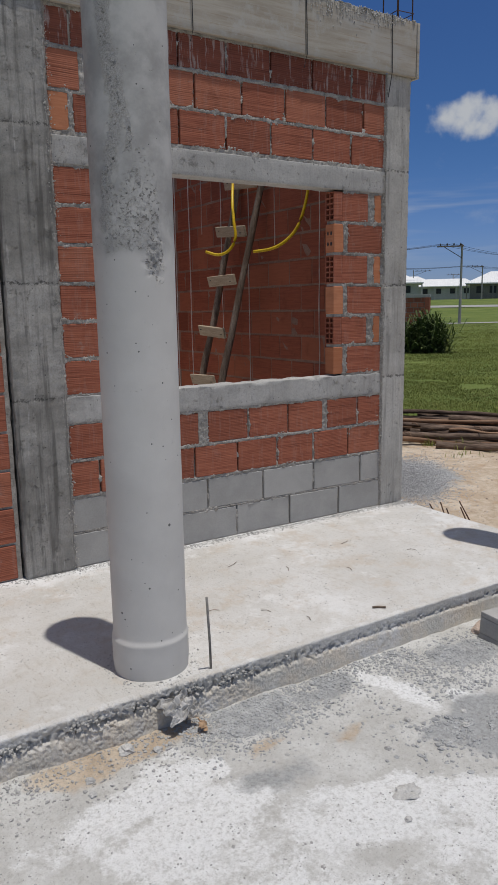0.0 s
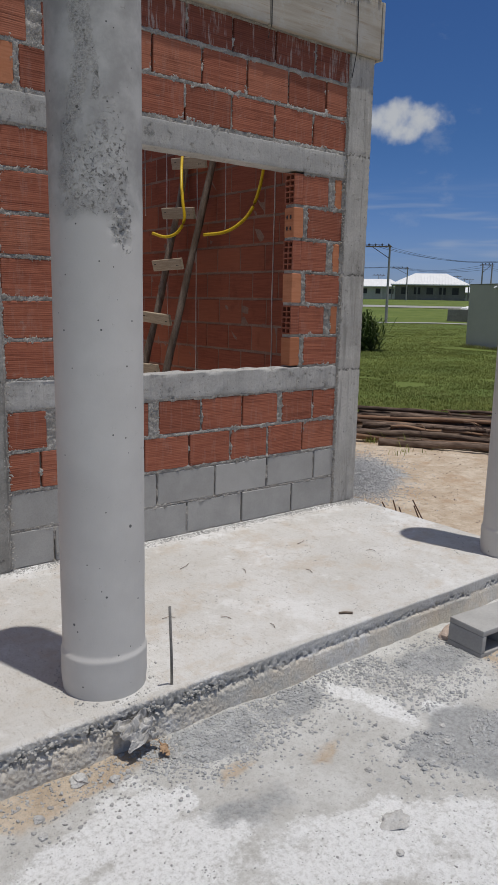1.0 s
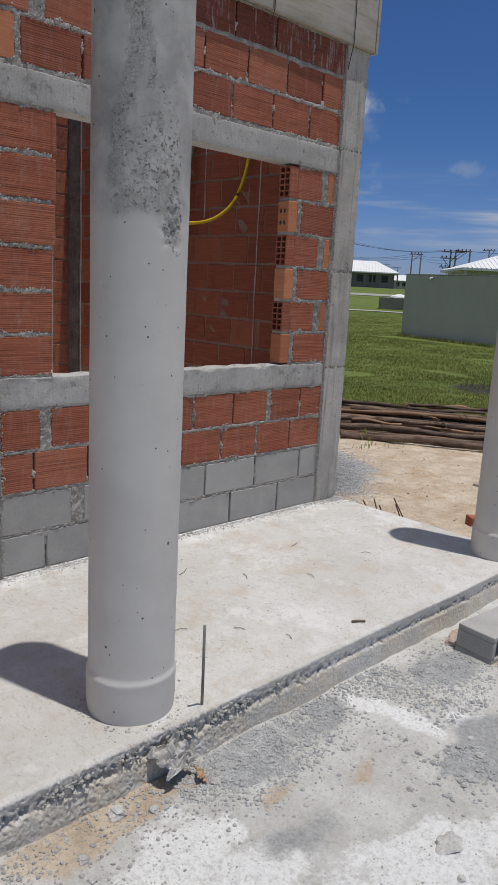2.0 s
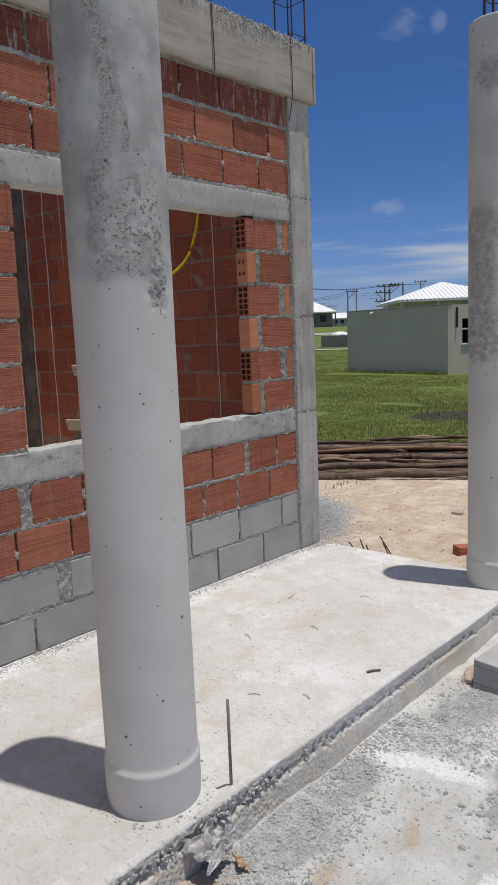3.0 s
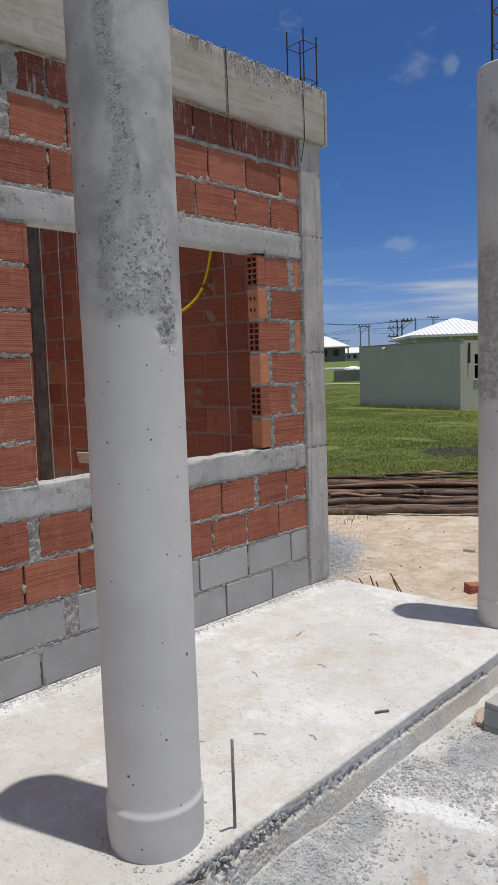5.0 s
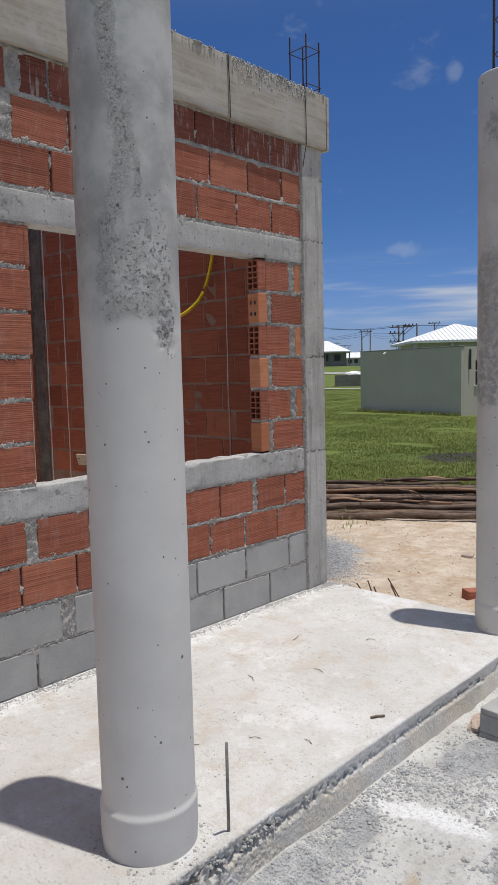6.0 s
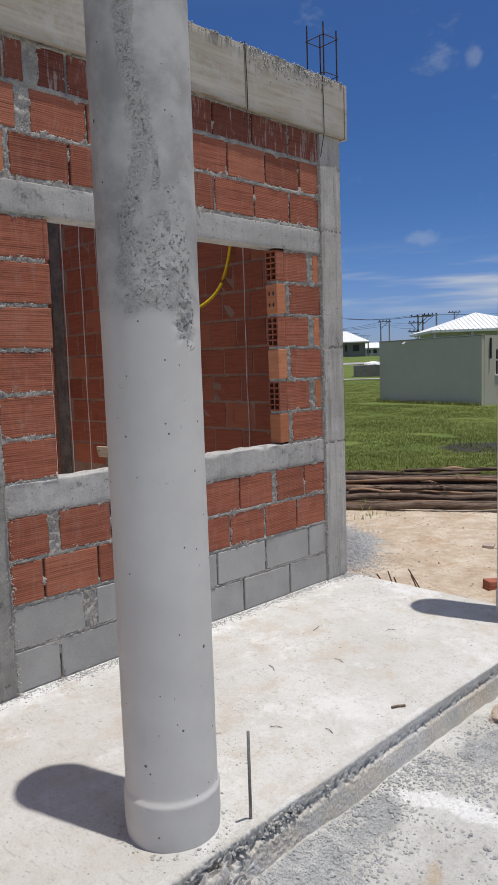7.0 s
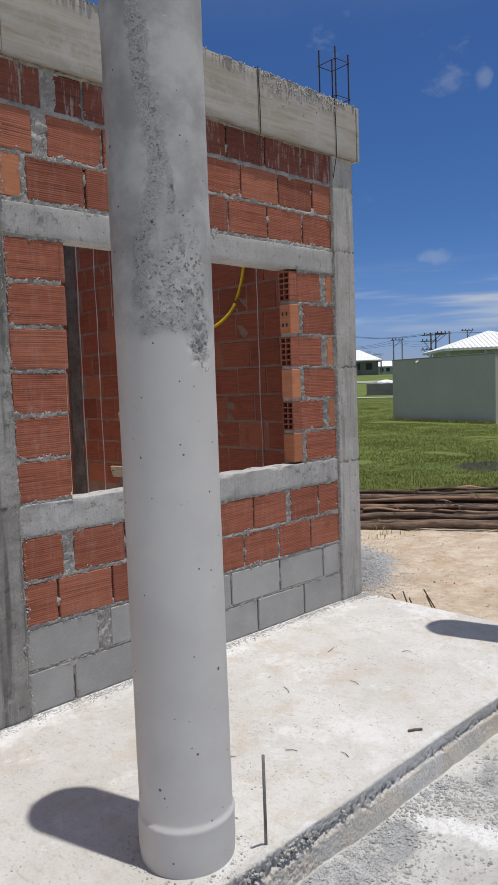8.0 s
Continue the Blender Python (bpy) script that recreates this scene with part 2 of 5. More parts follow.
def slab_material():
    w = Mat("slab_concrete", 0.92, 0.0, 0.25)
    big, mid, fine = w.noise(1.1, 6, 0.6), w.noise(7.0, 7, 0.7), w.noise(70.0, 7, 0.75)
    c = w.mix(w.ramp(big, 0.35, 0.65), (0.56, 0.543, 0.507), (0.655, 0.642, 0.615))
    c = w.mix(w.ramp(mid, 0.45, 0.7, 0.0, 0.5), c, (0.51, 0.47, 0.41))
    c = w.mix(w.ramp(fine, 0.52, 0.75, 0.0, 0.6), c, (0.36, 0.34, 0.31))
    scuff = w.noise(1.0, 6, 0.7, (50, 14, 30))
    c = w.mix(w.ramp(scuff, 0.57, 0.70, 0.0, 0.6), c, (0.40, 0.36, 0.31))
    c = w.mix(w.ramp(w.noise(3.3, 10, 0.75), 0.50, 0.64, 0.0, 0.6), c, (0.53, 0.455, 0.37))
    face = w.mix(w.ramp(w.attr("edge"), 0.55, 0.95), (0.56, 0.55, 0.525), (0.66, 0.59, 0.49))
    c = w.mix(w.ramp(w.attr("edge"), 0.0, 0.5), c, w.mix(w.ramp(mid, 0.35, 0.65), face, (0.55, 0.53, 0.48)))
    grit = w.noise(210.0, 6, 0.8)
    c = w.mix(w.ramp(grit, 0.52, 0.68, 0.0, 0.6), c, (0.29, 0.265, 0.23))
    c = w.mix(w.ramp(w.noise(1.0, 5, 0.7, (110, 34, 60)), 0.60, 0.68, 0.0, 0.6), c, (0.27, 0.235, 0.19))
    trowel = w.noise(22.0, 8, 0.75)
    c = w.mix(w.ramp(trowel, 0.55, 0.68, 0.0, 0.35), c, (0.40, 0.37, 0.33))
    c = w.mix(w.ramp(w.noise(2.4, 11, 0.78), 0.52, 0.64, 0.0, 0.65), c, (0.74, 0.735, 0.72))
    # loose cement dust lying along the wall's foot
    sep = w.n("ShaderNodeSeparateXYZ")
    w.l(w.flat, sep.inputs[0])
    dust = w.ramp(w.math("ADD", sep.outputs[1], w.math("MULTIPLY_ADD", w.noise(4.0, 11, 0.78), 1.0, -0.5)), -0.22, 0.06, 0.0, 0.85)
    c = w.mix(dust, c, (0.80, 0.795, 0.785))
    return w.done(c, ((fine, 0.7, 0.005), (grit, 0.6, 0.003), (trowel, 0.8, 0.009), (mid, 0.4, 0.012)))


def ground_material():
    w = Mat("ground_soil", 0.95, 0.0, 0.2)
    big, mid, fine = w.noise(0.9, 6, 0.65), w.noise(6.0, 8, 0.72), w.noise(60.0, 7, 0.75)
    crisp = w.noise(3.2, 12, 0.74)
    c = w.mix(w.ramp(crisp, 0.4, 0.62), (0.55, 0.535, 0.50), (0.68, 0.67, 0.64))
    sand = w.mix(w.ramp(crisp, 0.38, 0.64), (0.50, 0.39, 0.28), (0.67, 0.57, 0.45))
    sand = w.mix(w.ramp(w.noise(11.0, 9, 0.78), 0.50, 0.66, 0.0, 0.7), sand, (0.36, 0.26, 0.17))
    sand = w.mix(w.ramp(w.noise(2.0, 9, 0.7), 0.52, 0.66, 0.0, 0.7), sand, (0.46, 0.31, 0.19))
    sand = w.mix(w.ramp(w.noise(48.0, 7, 0.8), 0.56, 0.66, 0.0, 0.6), sand, (0.25, 0.18, 0.12))
    c = w.mix(w.ramp(w.math("ADD", w.attr("sand"), w.math("MULTIPLY_ADD", mid, 0.7, -0.35)), 0.35, 0.65), c, sand)
    c = w.mix(w.ramp(w.math("ADD", w.attr("white"), w.math("MULTIPLY_ADD", w.noise(6.0, 12, 0.8), 2.6, -1.3)), 0.3, 0.7), c, w.mix(w.ramp(fine, 0.35, 0.7), (0.87, 0.865, 0.85), (0.76, 0.755, 0.735)))
    c = w.mix(w.ramp(w.math("ADD", w.attr("grey"), w.math("MULTIPLY_ADD", crisp, 1.3, -0.65)), 0.36, 0.66), c, w.mix(w.ramp(fine, 0.35, 0.7), (0.45, 0.452, 0.445), (0.29, 0.297, 0.298)))
    c = w.mix(w.ramp(fine, 0.48, 0.72, 0.0, 0.5), c, (0.33, 0.305, 0.27))
    c = w.mix(w.ramp(w.noise(150.0, 6, 0.8), 0.54, 0.68, 0.0, 0.55), c, (0.24, 0.225, 0.205))
    turf = w.mix(w.ramp(w.noise(0.35, 7, 0.7), 0.3, 0.7), (0.10, 0.14, 0.03), (0.165, 0.20, 0.05))
    turf = w.mix(w.ramp(fine, 0.4, 0.7, 0.0, 0.4), turf, (0.04, 0.065, 0.015))
    c = w.mix(w.ramp(w.math("ADD", w.attr("turf"), w.math("MULTIPLY_ADD", mid, 0.7, -0.35)), 0.4, 0.6), c, turf)
    c = w.mix(w.ramp(w.math("ADD", w.attr("mud"), w.math("MULTIPLY_ADD", mid, 1.0, -0.5)), 0.35, 0.65), c, (0.045, 0.042, 0.038))
    grit = w.noise(190.0, 6, 0.8)
    return w.done(c, ((fine, 0.7, 0.010), (grit, 0.5, 0.004), (w.noise(22.0, 8, 0.75), 0.8, 0.014), (mid, 0.5, 0.025)))


def pillar_material():
    w = Mat("pillar_concrete", 0.72, 0.0, 0.35)
    big, fine = w.noise(3.0, 5, 0.6), w.noise(120.0, 6, 0.7)
    c = w.mix(w.ramp(big, 0.3, 0.7), (0.545, 0.525, 0.49), (0.615, 0.595, 0.555))
    up = w.mix(w.ramp(w.noise(5.0, 6, 0.65), 0.35, 0.65), (0.33, 0.32, 0.302), (0.50, 0.488, 0.46))
    c = w.mix(w.attr("upper"), c, up)
    speck = w.noise(190.0, 5, 0.75)
    mask = w.ramp(w.math("ADD", w.attr("rough"), w.math("MULTIPLY_ADD", w.noise(30.0, 9, 0.75), 1.2, -0.6)), 0.12, 0.42)
    c = w.mix(mask, c, w.mix(w.ramp(speck, 0.36, 0.62), (0.27, 0.262, 0.245), (0.40, 0.39, 0.37)))
    # small sharp voids left open in the cast face
    void = w.ramp(w.noise(1.0, 6, 0.7, (70, 70, 84)), 0.565, 0.60)
    flake = w.math("MULTIPLY", void, w.ramp(w.math("ADD", w.attr("pits"), w.math("MULTIPLY_ADD", w.noise(17.0, 4, 0.6), 1.2, -0.6)), 0.15, 0.5))
    c = w.mix(w.math("MULTIPLY", flake, 0.85), c, (0.19, 0.183, 0.17))
    pit = w.math("MAXIMUM", w.dots(21.0, 0.075), w.dots(7.0, 0.042))
    c = w.mix(w.math("MULTIPLY", pit, 0.85), c, (0.06, 0.06, 0.06))
    return w.done(c, ((fine, 0.2, 0.002), (w.math("MULTIPLY", speck, mask), 0.8, 0.004), (w.math("SUBTRACT", 1.0, flake), 0.8, 0.006), (w.math("SUBTRACT", 1.0, pit), 0.4, 0.004)))


M_PLY = ply_material()
M_SLAB = slab_material()
M_GROUND = ground_material()
M_PILLAR = pillar_material()
M_STEEL = grainy("rusty_steel", (0.055, 0.035, 0.028), (0.16, 0.085, 0.05), 20.0, 200.0, 0.7, 0.5, 0.001, 0.2, 0.5)
M_WIRE = grainy("dark_wire", (0.03, 0.03, 0.032), (0.06, 0.06, 0.06), 20.0, 200.0, 0.6, 0.2, 0.001, 0.2, 0.4)
M_SANDSTONE = grainy("pink_stone", (0.42, 0.33, 0.27), (0.55, 0.45, 0.38), 12.0, 120.0, 0.95, 0.6, 0.004)
M_STONE = grainy("crushed_stone", (0.40, 0.40, 0.405), (0.62, 0.615, 0.61), 20.0, 150.0, 0.9, 0.5, 0.003, 0.1)
M_EDGE = grainy("edge_aggregate", (0.34, 0.33, 0.305), (0.50, 0.485, 0.45), 14.0, 150.0, 0.95, 0.6, 0.004, 0.2)
M_RUBBLE = grainy("cement_rubble", (0.38, 0.37, 0.35), (0.56, 0.545, 0.52), 14.0, 150.0, 0.95, 0.6, 0.004, 0.2)
M_GREYRUBBLE = grainy("grey_rubble", (0.33, 0.333, 0.33), (0.50, 0.50, 0.49), 14.0, 150.0, 0.95, 0.6, 0.004, 0.2)
M_BARK = grainy("bark", (0.07, 0.045, 0.033), (0.25, 0.18, 0.135), 5.0, 40.0, 0.9, 0.8, 0.006, 0.5, 0, (1, 1, 6))
M_PEELED = grainy("peeled_log", (0.20, 0.11, 0.065), (0.34, 0.22, 0.14), 5.0, 40.0, 0.8, 0.5, 0.004, 0.4, 0, (1, 1, 6))
M_PLANK = grainy("raw_plank", (0.34, 0.27, 0.19), (0.50, 0.42, 0.31), 5.0, 60.0, 0.85, 0.4, 0.002, 0.25, 0, (3, 1, 12))
M_POLE = grainy("ladder_pole", (0.12, 0.085, 0.06), (0.30, 0.24, 0.19), 8.0, 60.0, 0.9, 0.8, 0.005, 0.3, 0, (2, 2, 0.5))
M_HOSE = grainy("yellow_hose", (0.62, 0.40, 0.01), (0.72, 0.50, 0.02), 9.0, 60.0, 0.4, 0.1, 0.001, 0.05)
M_RENDERED = grainy("grey_render", (0.51, 0.465, 0.375), (0.57, 0.52, 0.425), 0.5, 20.0, 0.95, 0.08, 0.004, 0.05, speck=0.12)
# low wall's own grey; on the bungalow it also paints in verandah shade
M_DIM = grainy("grey_house_wall", (0.20, 0.19, 0.17), (0.27, 0.26, 0.235), 0.6, 12.0, 0.9, 0.2, 0.01, 0.1)
M_PALE = grainy("pale_wall", (0.46, 0.45, 0.42), (0.56, 0.55, 0.52), 0.6, 12.0, 0.9, 0.2, 0.01, 0.1)
M_ROOF = grainy("white_roof", (0.76, 0.76, 0.75), (0.83, 0.83, 0.82), 0.8, 10.0, 0.8, 0.3, 0.01, 0.03)
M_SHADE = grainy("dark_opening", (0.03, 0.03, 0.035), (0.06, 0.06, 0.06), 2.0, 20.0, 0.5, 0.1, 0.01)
M_POST = grainy("utility_concrete", (0.30, 0.29, 0.275), (0.40, 0.39, 0.37), 2.0, 30.0, 0.9, 0.2, 0.01)
M_ROAD = grainy("pale_road", (0.36, 0.35, 0.325), (0.46, 0.45, 0.42), 1.0, 20.0, 0.95, 0.2, 0.01)
# concrete of the room's corner column, with its shade put into the colour
M_DARKCOL = grainy("shaded_concrete", (0.09, 0.08, 0.07), (0.19, 0.17, 0.15), 6.0, 60.0, 0.95, 0.7, 0.006)
M_CEILING = grainy("ceiling_concrete", (0.3, 0.3, 0.29), (0.4, 0.4, 0.39), 2.0, 40.0, 0.9, 0.3, 0.004)


def leaf_material(name, dark, light, dry):
    w = Mat(name, 0.7, 0.0, 0.25)
    geo = w.n("ShaderNodeNewGeometry")
    r = geo.outputs["Random Per Island"]
    c = w.mix(r, dark, light)
    c = w.mix(w.ramp(w.noise(0.5, 5, 0.7), 0.55, 0.75, 0.0, 0.7), c, dry)
    c = w.mix(w.ramp(w.noise(0.22, 6, 0.65), 0.42, 0.62, 0.0, 0.55), c, tuple(v * 0.62 for v in dark))
    return w.done(c)


M_GRASS = leaf_material("grass", (0.15, 0.175, 0.04), (0.29, 0.31, 0.08), (0.38, 0.34, 0.13))
M_BUSH = leaf_material("bush_leaves", (0.05, 0.08, 0.022), (0.13, 0.17, 0.05), (0.20, 0.20, 0.09))


# ---- mesh helpers ----
def link_mesh(name, verts, faces, material, parent=None, label="", smooth=True):
    me = bpy.data.meshes.new(name)
    me.from_pydata([tuple(v) for v in verts], [], faces)
    me.materials.append(material)
    if smooth:
        me.polygons.foreach_set("use_smooth", [True] * len(me.polygons))
    ob = new(name, me)
    ob.parent = parent
    if label:
        ob["label"] = label
    return ob


def part(name, bm, material, parent=None, label="", smooth=False):
    """Links a bmesh as one mesh object under a thing or a part."""
    me = bpy.data.meshes.new(name)
    bmesh.ops.recalc_face_normals(bm, faces=bm.faces)
    bm.to_mesh(me)
    bm.free()
    me.materials.append(material)
    if smooth:
        me.polygons.foreach_set("use_smooth", [True] * len(me.polygons))
    ob = new(name, me)
    ob.parent = parent
    if label:
        ob["label"] = label
    return ob


def box(bm, x0, x1, y0, y1, z0, z1, bevel=0.0):
    m = Matrix.Translation(((x0 + x1) / 2, (y0 + y1) / 2, (z0 + z1) / 2)) @ Matrix.Diagonal((x1 - x0, y1 - y0, z1 - z0, 1))
    made = bmesh.ops.create_cube(bm, size=1.0, matrix=m)
    if bevel:
        edges = list({e for v in made["verts"] for e in v.link_edges})
        bmesh.ops.bevel(bm, geom=edges, offset=bevel, segments=1, affect="EDGES")
    return bm


def box_part(name, dims, material, parent=None, label="", bevel=0.003):
    return part(name, box(bmesh.new(), *dims, bevel), material, parent, label)


def tube(bm, points, radius, sides=8, wobble=0.0, seed=0.0):
    """A tapered, slightly crooked round bar through the points; radius: one or one per point."""
    pts = [Vector(p) for p in points]
    rad = radius if isinstance(radius, (list, tuple)) else [radius] * len(pts)
    rings = []
    for i, p in enumerate(pts):
        d = (pts[min(i + 1, len(pts) - 1)] - pts[max(i - 1, 0)]).normalized()
        a = d.orthogonal().normalized() if abs(d.z) > 0.9 else d.cross(Vector((0, 0, 1))).normalized()
        b = d.cross(a)
        ring = []
        for k in range(sides):
            t = 2 * math.pi * k / sides
            r = rad[i] * (1 + wobble * noise.noise(Vector((math.cos(t) * 2 + seed, math.sin(t) * 2, i * 0.9))))
            ring.append(bm.verts.new(p + a * (r * math.cos(t)) + b * (r * math.sin(t))))
        rings.append(ring)
    for r0, r1 in zip(rings, rings[1:]):
        for k in range(sides):
            bm.faces.new((r0[k], r0[(k + 1) % sides], r1[(k + 1) % sides], r1[k]))
    bm.faces.new(rings[0][::-1])
    bm.faces.new(rings[-1])
    return bm


def empty(name, at=(0, 0, 0)):
    ob = new(name)
    ob.location = at
    ob.empty_display_size = 0.1
    return ob


def steps(a, b, step, r):
    n = max(1, round((b - a - 2 * r) / step))
    return [a, a + r * 0.4] + [a + r + (b - a - 2 * r) * i / n for i in range(n + 1)] + [b - r * 0.4, b]


def rough_box(lo, hi, step=0.03, r=0.008, amp=0.004, scale=18.0, dent=None):
    """A block with rounded, worn edges and an uneven face: verts and quads."""
    axes = [steps(lo[k], hi[k], step, min(r, (hi[k] - lo[k]) * 0.3)) for k in range(3)]
    index, verts, faces = {}, [], []

    def vert(i, j, k):
        key = (i, j, k)
        if key not in index:
            p = Vector((axes[0][i], axes[1][j], axes[2][k]))
            q = Vector([min(max(p[c], lo[c] + r), hi[c] - r) for c in range(3)])
            d = p - q
            n = d.normalized() if d.length > 1e-9 else Vector((0, 0, 0))
            q = q + n * r
            h = amp * (noise.noise(p * scale) + 0.6 * noise.noise(p * scale * 2.7))
            if dent:
                h += dent(p, n)
            index[key] = len(verts)
            verts.append(q + n * h)
        return index[key]

    n = [len(a) - 1 for a in axes]
    for i in range(n[0]):
        for j in range(n[1]):
            faces.append((vert(i, j, 0), vert(i, j + 1, 0), vert(i + 1, j + 1, 0), vert(i + 1, j, 0)))
            faces.append((vert(i, j, n[2]), vert(i + 1, j, n[2]), vert(i + 1, j + 1, n[2]), vert(i, j + 1, n[2])))
    for i in range(n[0]):
        for k in range(n[2]):
            faces.append((vert(i, 0, k), vert(i + 1, 0, k), vert(i + 1, 0, k + 1), vert(i, 0, k + 1)))
            faces.append((vert(i, n[1], k), vert(i, n[1], k + 1), vert(i + 1, n[1], k + 1), vert(i + 1, n[1], k)))
    for j in range(n[1]):
        for k in range(n[2]):
            faces.append((vert(0, j, k), vert(0, j, k + 1), vert(0, j + 1, k + 1), vert(0, j + 1, k)))
            faces.append((vert(n[0], j, k), vert(n[0], j + 1, k), vert(n[0], j + 1, k + 1), vert(n[0], j, k + 1)))
    return verts, faces


def attribute(ob, name, values):
    a = ob.data.attributes.new(name, "FLOAT", "POINT")
    a.data.foreach_set("value", [float(v) for v in values])


def ease(v, lo, hi):
    t = min(max((v - lo) / (hi - lo), 0.0), 1.0)
    return t * t * (3 - 2 * t)


# ---- ground ----
GROUND = -0.16
LOG_AT, LOG_N = Vector((2.50, 1.84)), Vector((0.818, 0.575))


def land(x, y):
    """The height of the ground: level round the house and over the field, rising to the far road."""
    r = math.hypot(x + 4, y + 3.4)
    z = -0.2 + 2.6 * ease(r, 48, 125) + 6.0 * ease(r, 300, 2500)
    near = ease(max(abs(x + 1.2) - 3.4, abs(y + 1.5) - 3.0), 0.0, 1.5)
    z += (GROUND + 0.2) * (1 - near)
    if r < 45:
        z += 0.012 * noise.noise(Vector((x * 1.3, y * 1.3, 0))) + 0.010 * noise.noise(Vector((x * 5, y * 5, 3))) + 0.007 * noise.noise(Vector((x * 13, y * 13, 7)))
    return z


def axis(a, b, step, far):
    mid = [a + (b - a) * i / round((b - a) / step) for i in range(round((b - a) / step) + 1)]
    out, s, v = [], step, b
    while v < far:
        s *= 1.16
        v += s
        out.append(v)
    low, s, v = [], step, a
    while v > -far:
        s *= 1.16
        v -= s
        low.append(v)
    return low[::-1] + mid + out


def blob(x, y, cx, cy, rx, ry, turn=0.0):
    c, s = math.cos(turn), math.sin(turn)
    u, v = ((x - cx) * c + (y - cy) * s) / rx, (-(x - cx) * s + (y - cy) * c) / ry
    return 1 - ease(math.sqrt(u * u + v * v), 0.2, 1.5)


WHITE = [(-1.825, -1.86, 0.075, 0.21, 0.05), (-3.05, -1.90, 0.40, 0.17, 0.2), (-2.71, -1.86, 0.06, 0.07, 0), (-2.35, -2.37, 0.50, 0.17, -0.3), (-2.95, -2.15, 0.35, 0.2, 0.2), (-3.2, -2.6, 0.7, 0.35, 0), (-2.0, -2.75, 0.5, 0.2, -0.3), (-1.6, -2.05, 0.10, 0.04, -0.4)]
GREY = [(-2.44, -1.65, 0.20, 0.14, -0.3), (-2.62, -2.04, 0.25, 0.12, -0.2), (-1.26, -1.78, 0.34, 0.13, -0.2), (-1.68, -2.22, 0.30, 0.22, 0.2), (-2.05, -1.66, 0.22, 0.08, 0), (1.1, 1.0, 0.9, 0.55, 0.75)]
SANDY = [(-2.97, -1.60, 0.42, 0.13, 0.0), (-2.46, -1.86, 0.09, 0.06, 0.3), (-2.16, -1.93, 0.12, 0.08, 0.3), (-0.7, -2.0, 0.5, 0.3, 0)]


def build_ground():
    xs, ys = axis(-4.4, 4.6, 0.042, 3200), axis(-3.8, 4.0, 0.042, 3200)
    verts = [(x, y, land(x, y)) for y in ys for x in xs]
    w = len(xs)
    faces = [(j * w + i, j * w + i + 1, (j + 1) * w + i + 1, (j + 1) * w + i) for j in range(len(ys) - 1) for i in range(w - 1)]
    ob = link_mesh("ground", verts, faces, M_GROUND)
    tagged(ob, "dusty building-site soil with sand, cement spills and a grass field", "ground", kind="structure")
    turf, sand, white, grey, mud = [], [], [], [], []
    for x, y, _ in verts:
        s = (Vector((x, y)) - LOG_AT).dot(LOG_N)
        x += 0.10 * noise.noise(Vector((x * 3, y * 3, 1))) + 0.06 * noise.noise(Vector((x * 8, y * 8, 2)))
        y += 0.10 * noise.noise(Vector((x * 3, y * 3, 5))) + 0.06 * noise.noise(Vector((x * 8, y * 8, 6)))
        turf.append(ease(s, 0.9, 1.5) if x > -2 else ease(math.hypot(x + 1.5, y + 1), 7.5, 9.0))
        sand.append(max([ease(x, 0.1, 0.5)] + [(0.62 if b[2] < 0.15 else 1.0) * blob(x, y, *b) for b in SANDY]))
        white.append(max((1.5 if b[2] < 0.15 else 0.95) * blob(x, y, *b) for b in WHITE))
        grey.append(max((0.68 if k == 1 else 0.95) * blob(x, y, *b) for k, b in enumerate(GREY)) - 1.6 * blob(x, y, -1.825, -1.86, 0.055, 0.17, 0.05))
        mud.append(0.85 * blob(x, y, 9.0, 3.4, 1.2, 1.3, 0.5) + 0.25 * noise.noise(Vector((x * 1.7, y * 1.7, 4))) * blob(x, y, 9.0, 3.4, 2.4, 2.4, 0))
    for name, v in (("turf", turf), ("sand", sand), ("white", white), ("grey", grey), ("mud", mud)):
        attribute(ob, name, v)
    return ob


build_ground()

# ---- porch slab ----
EDGE = -1.53


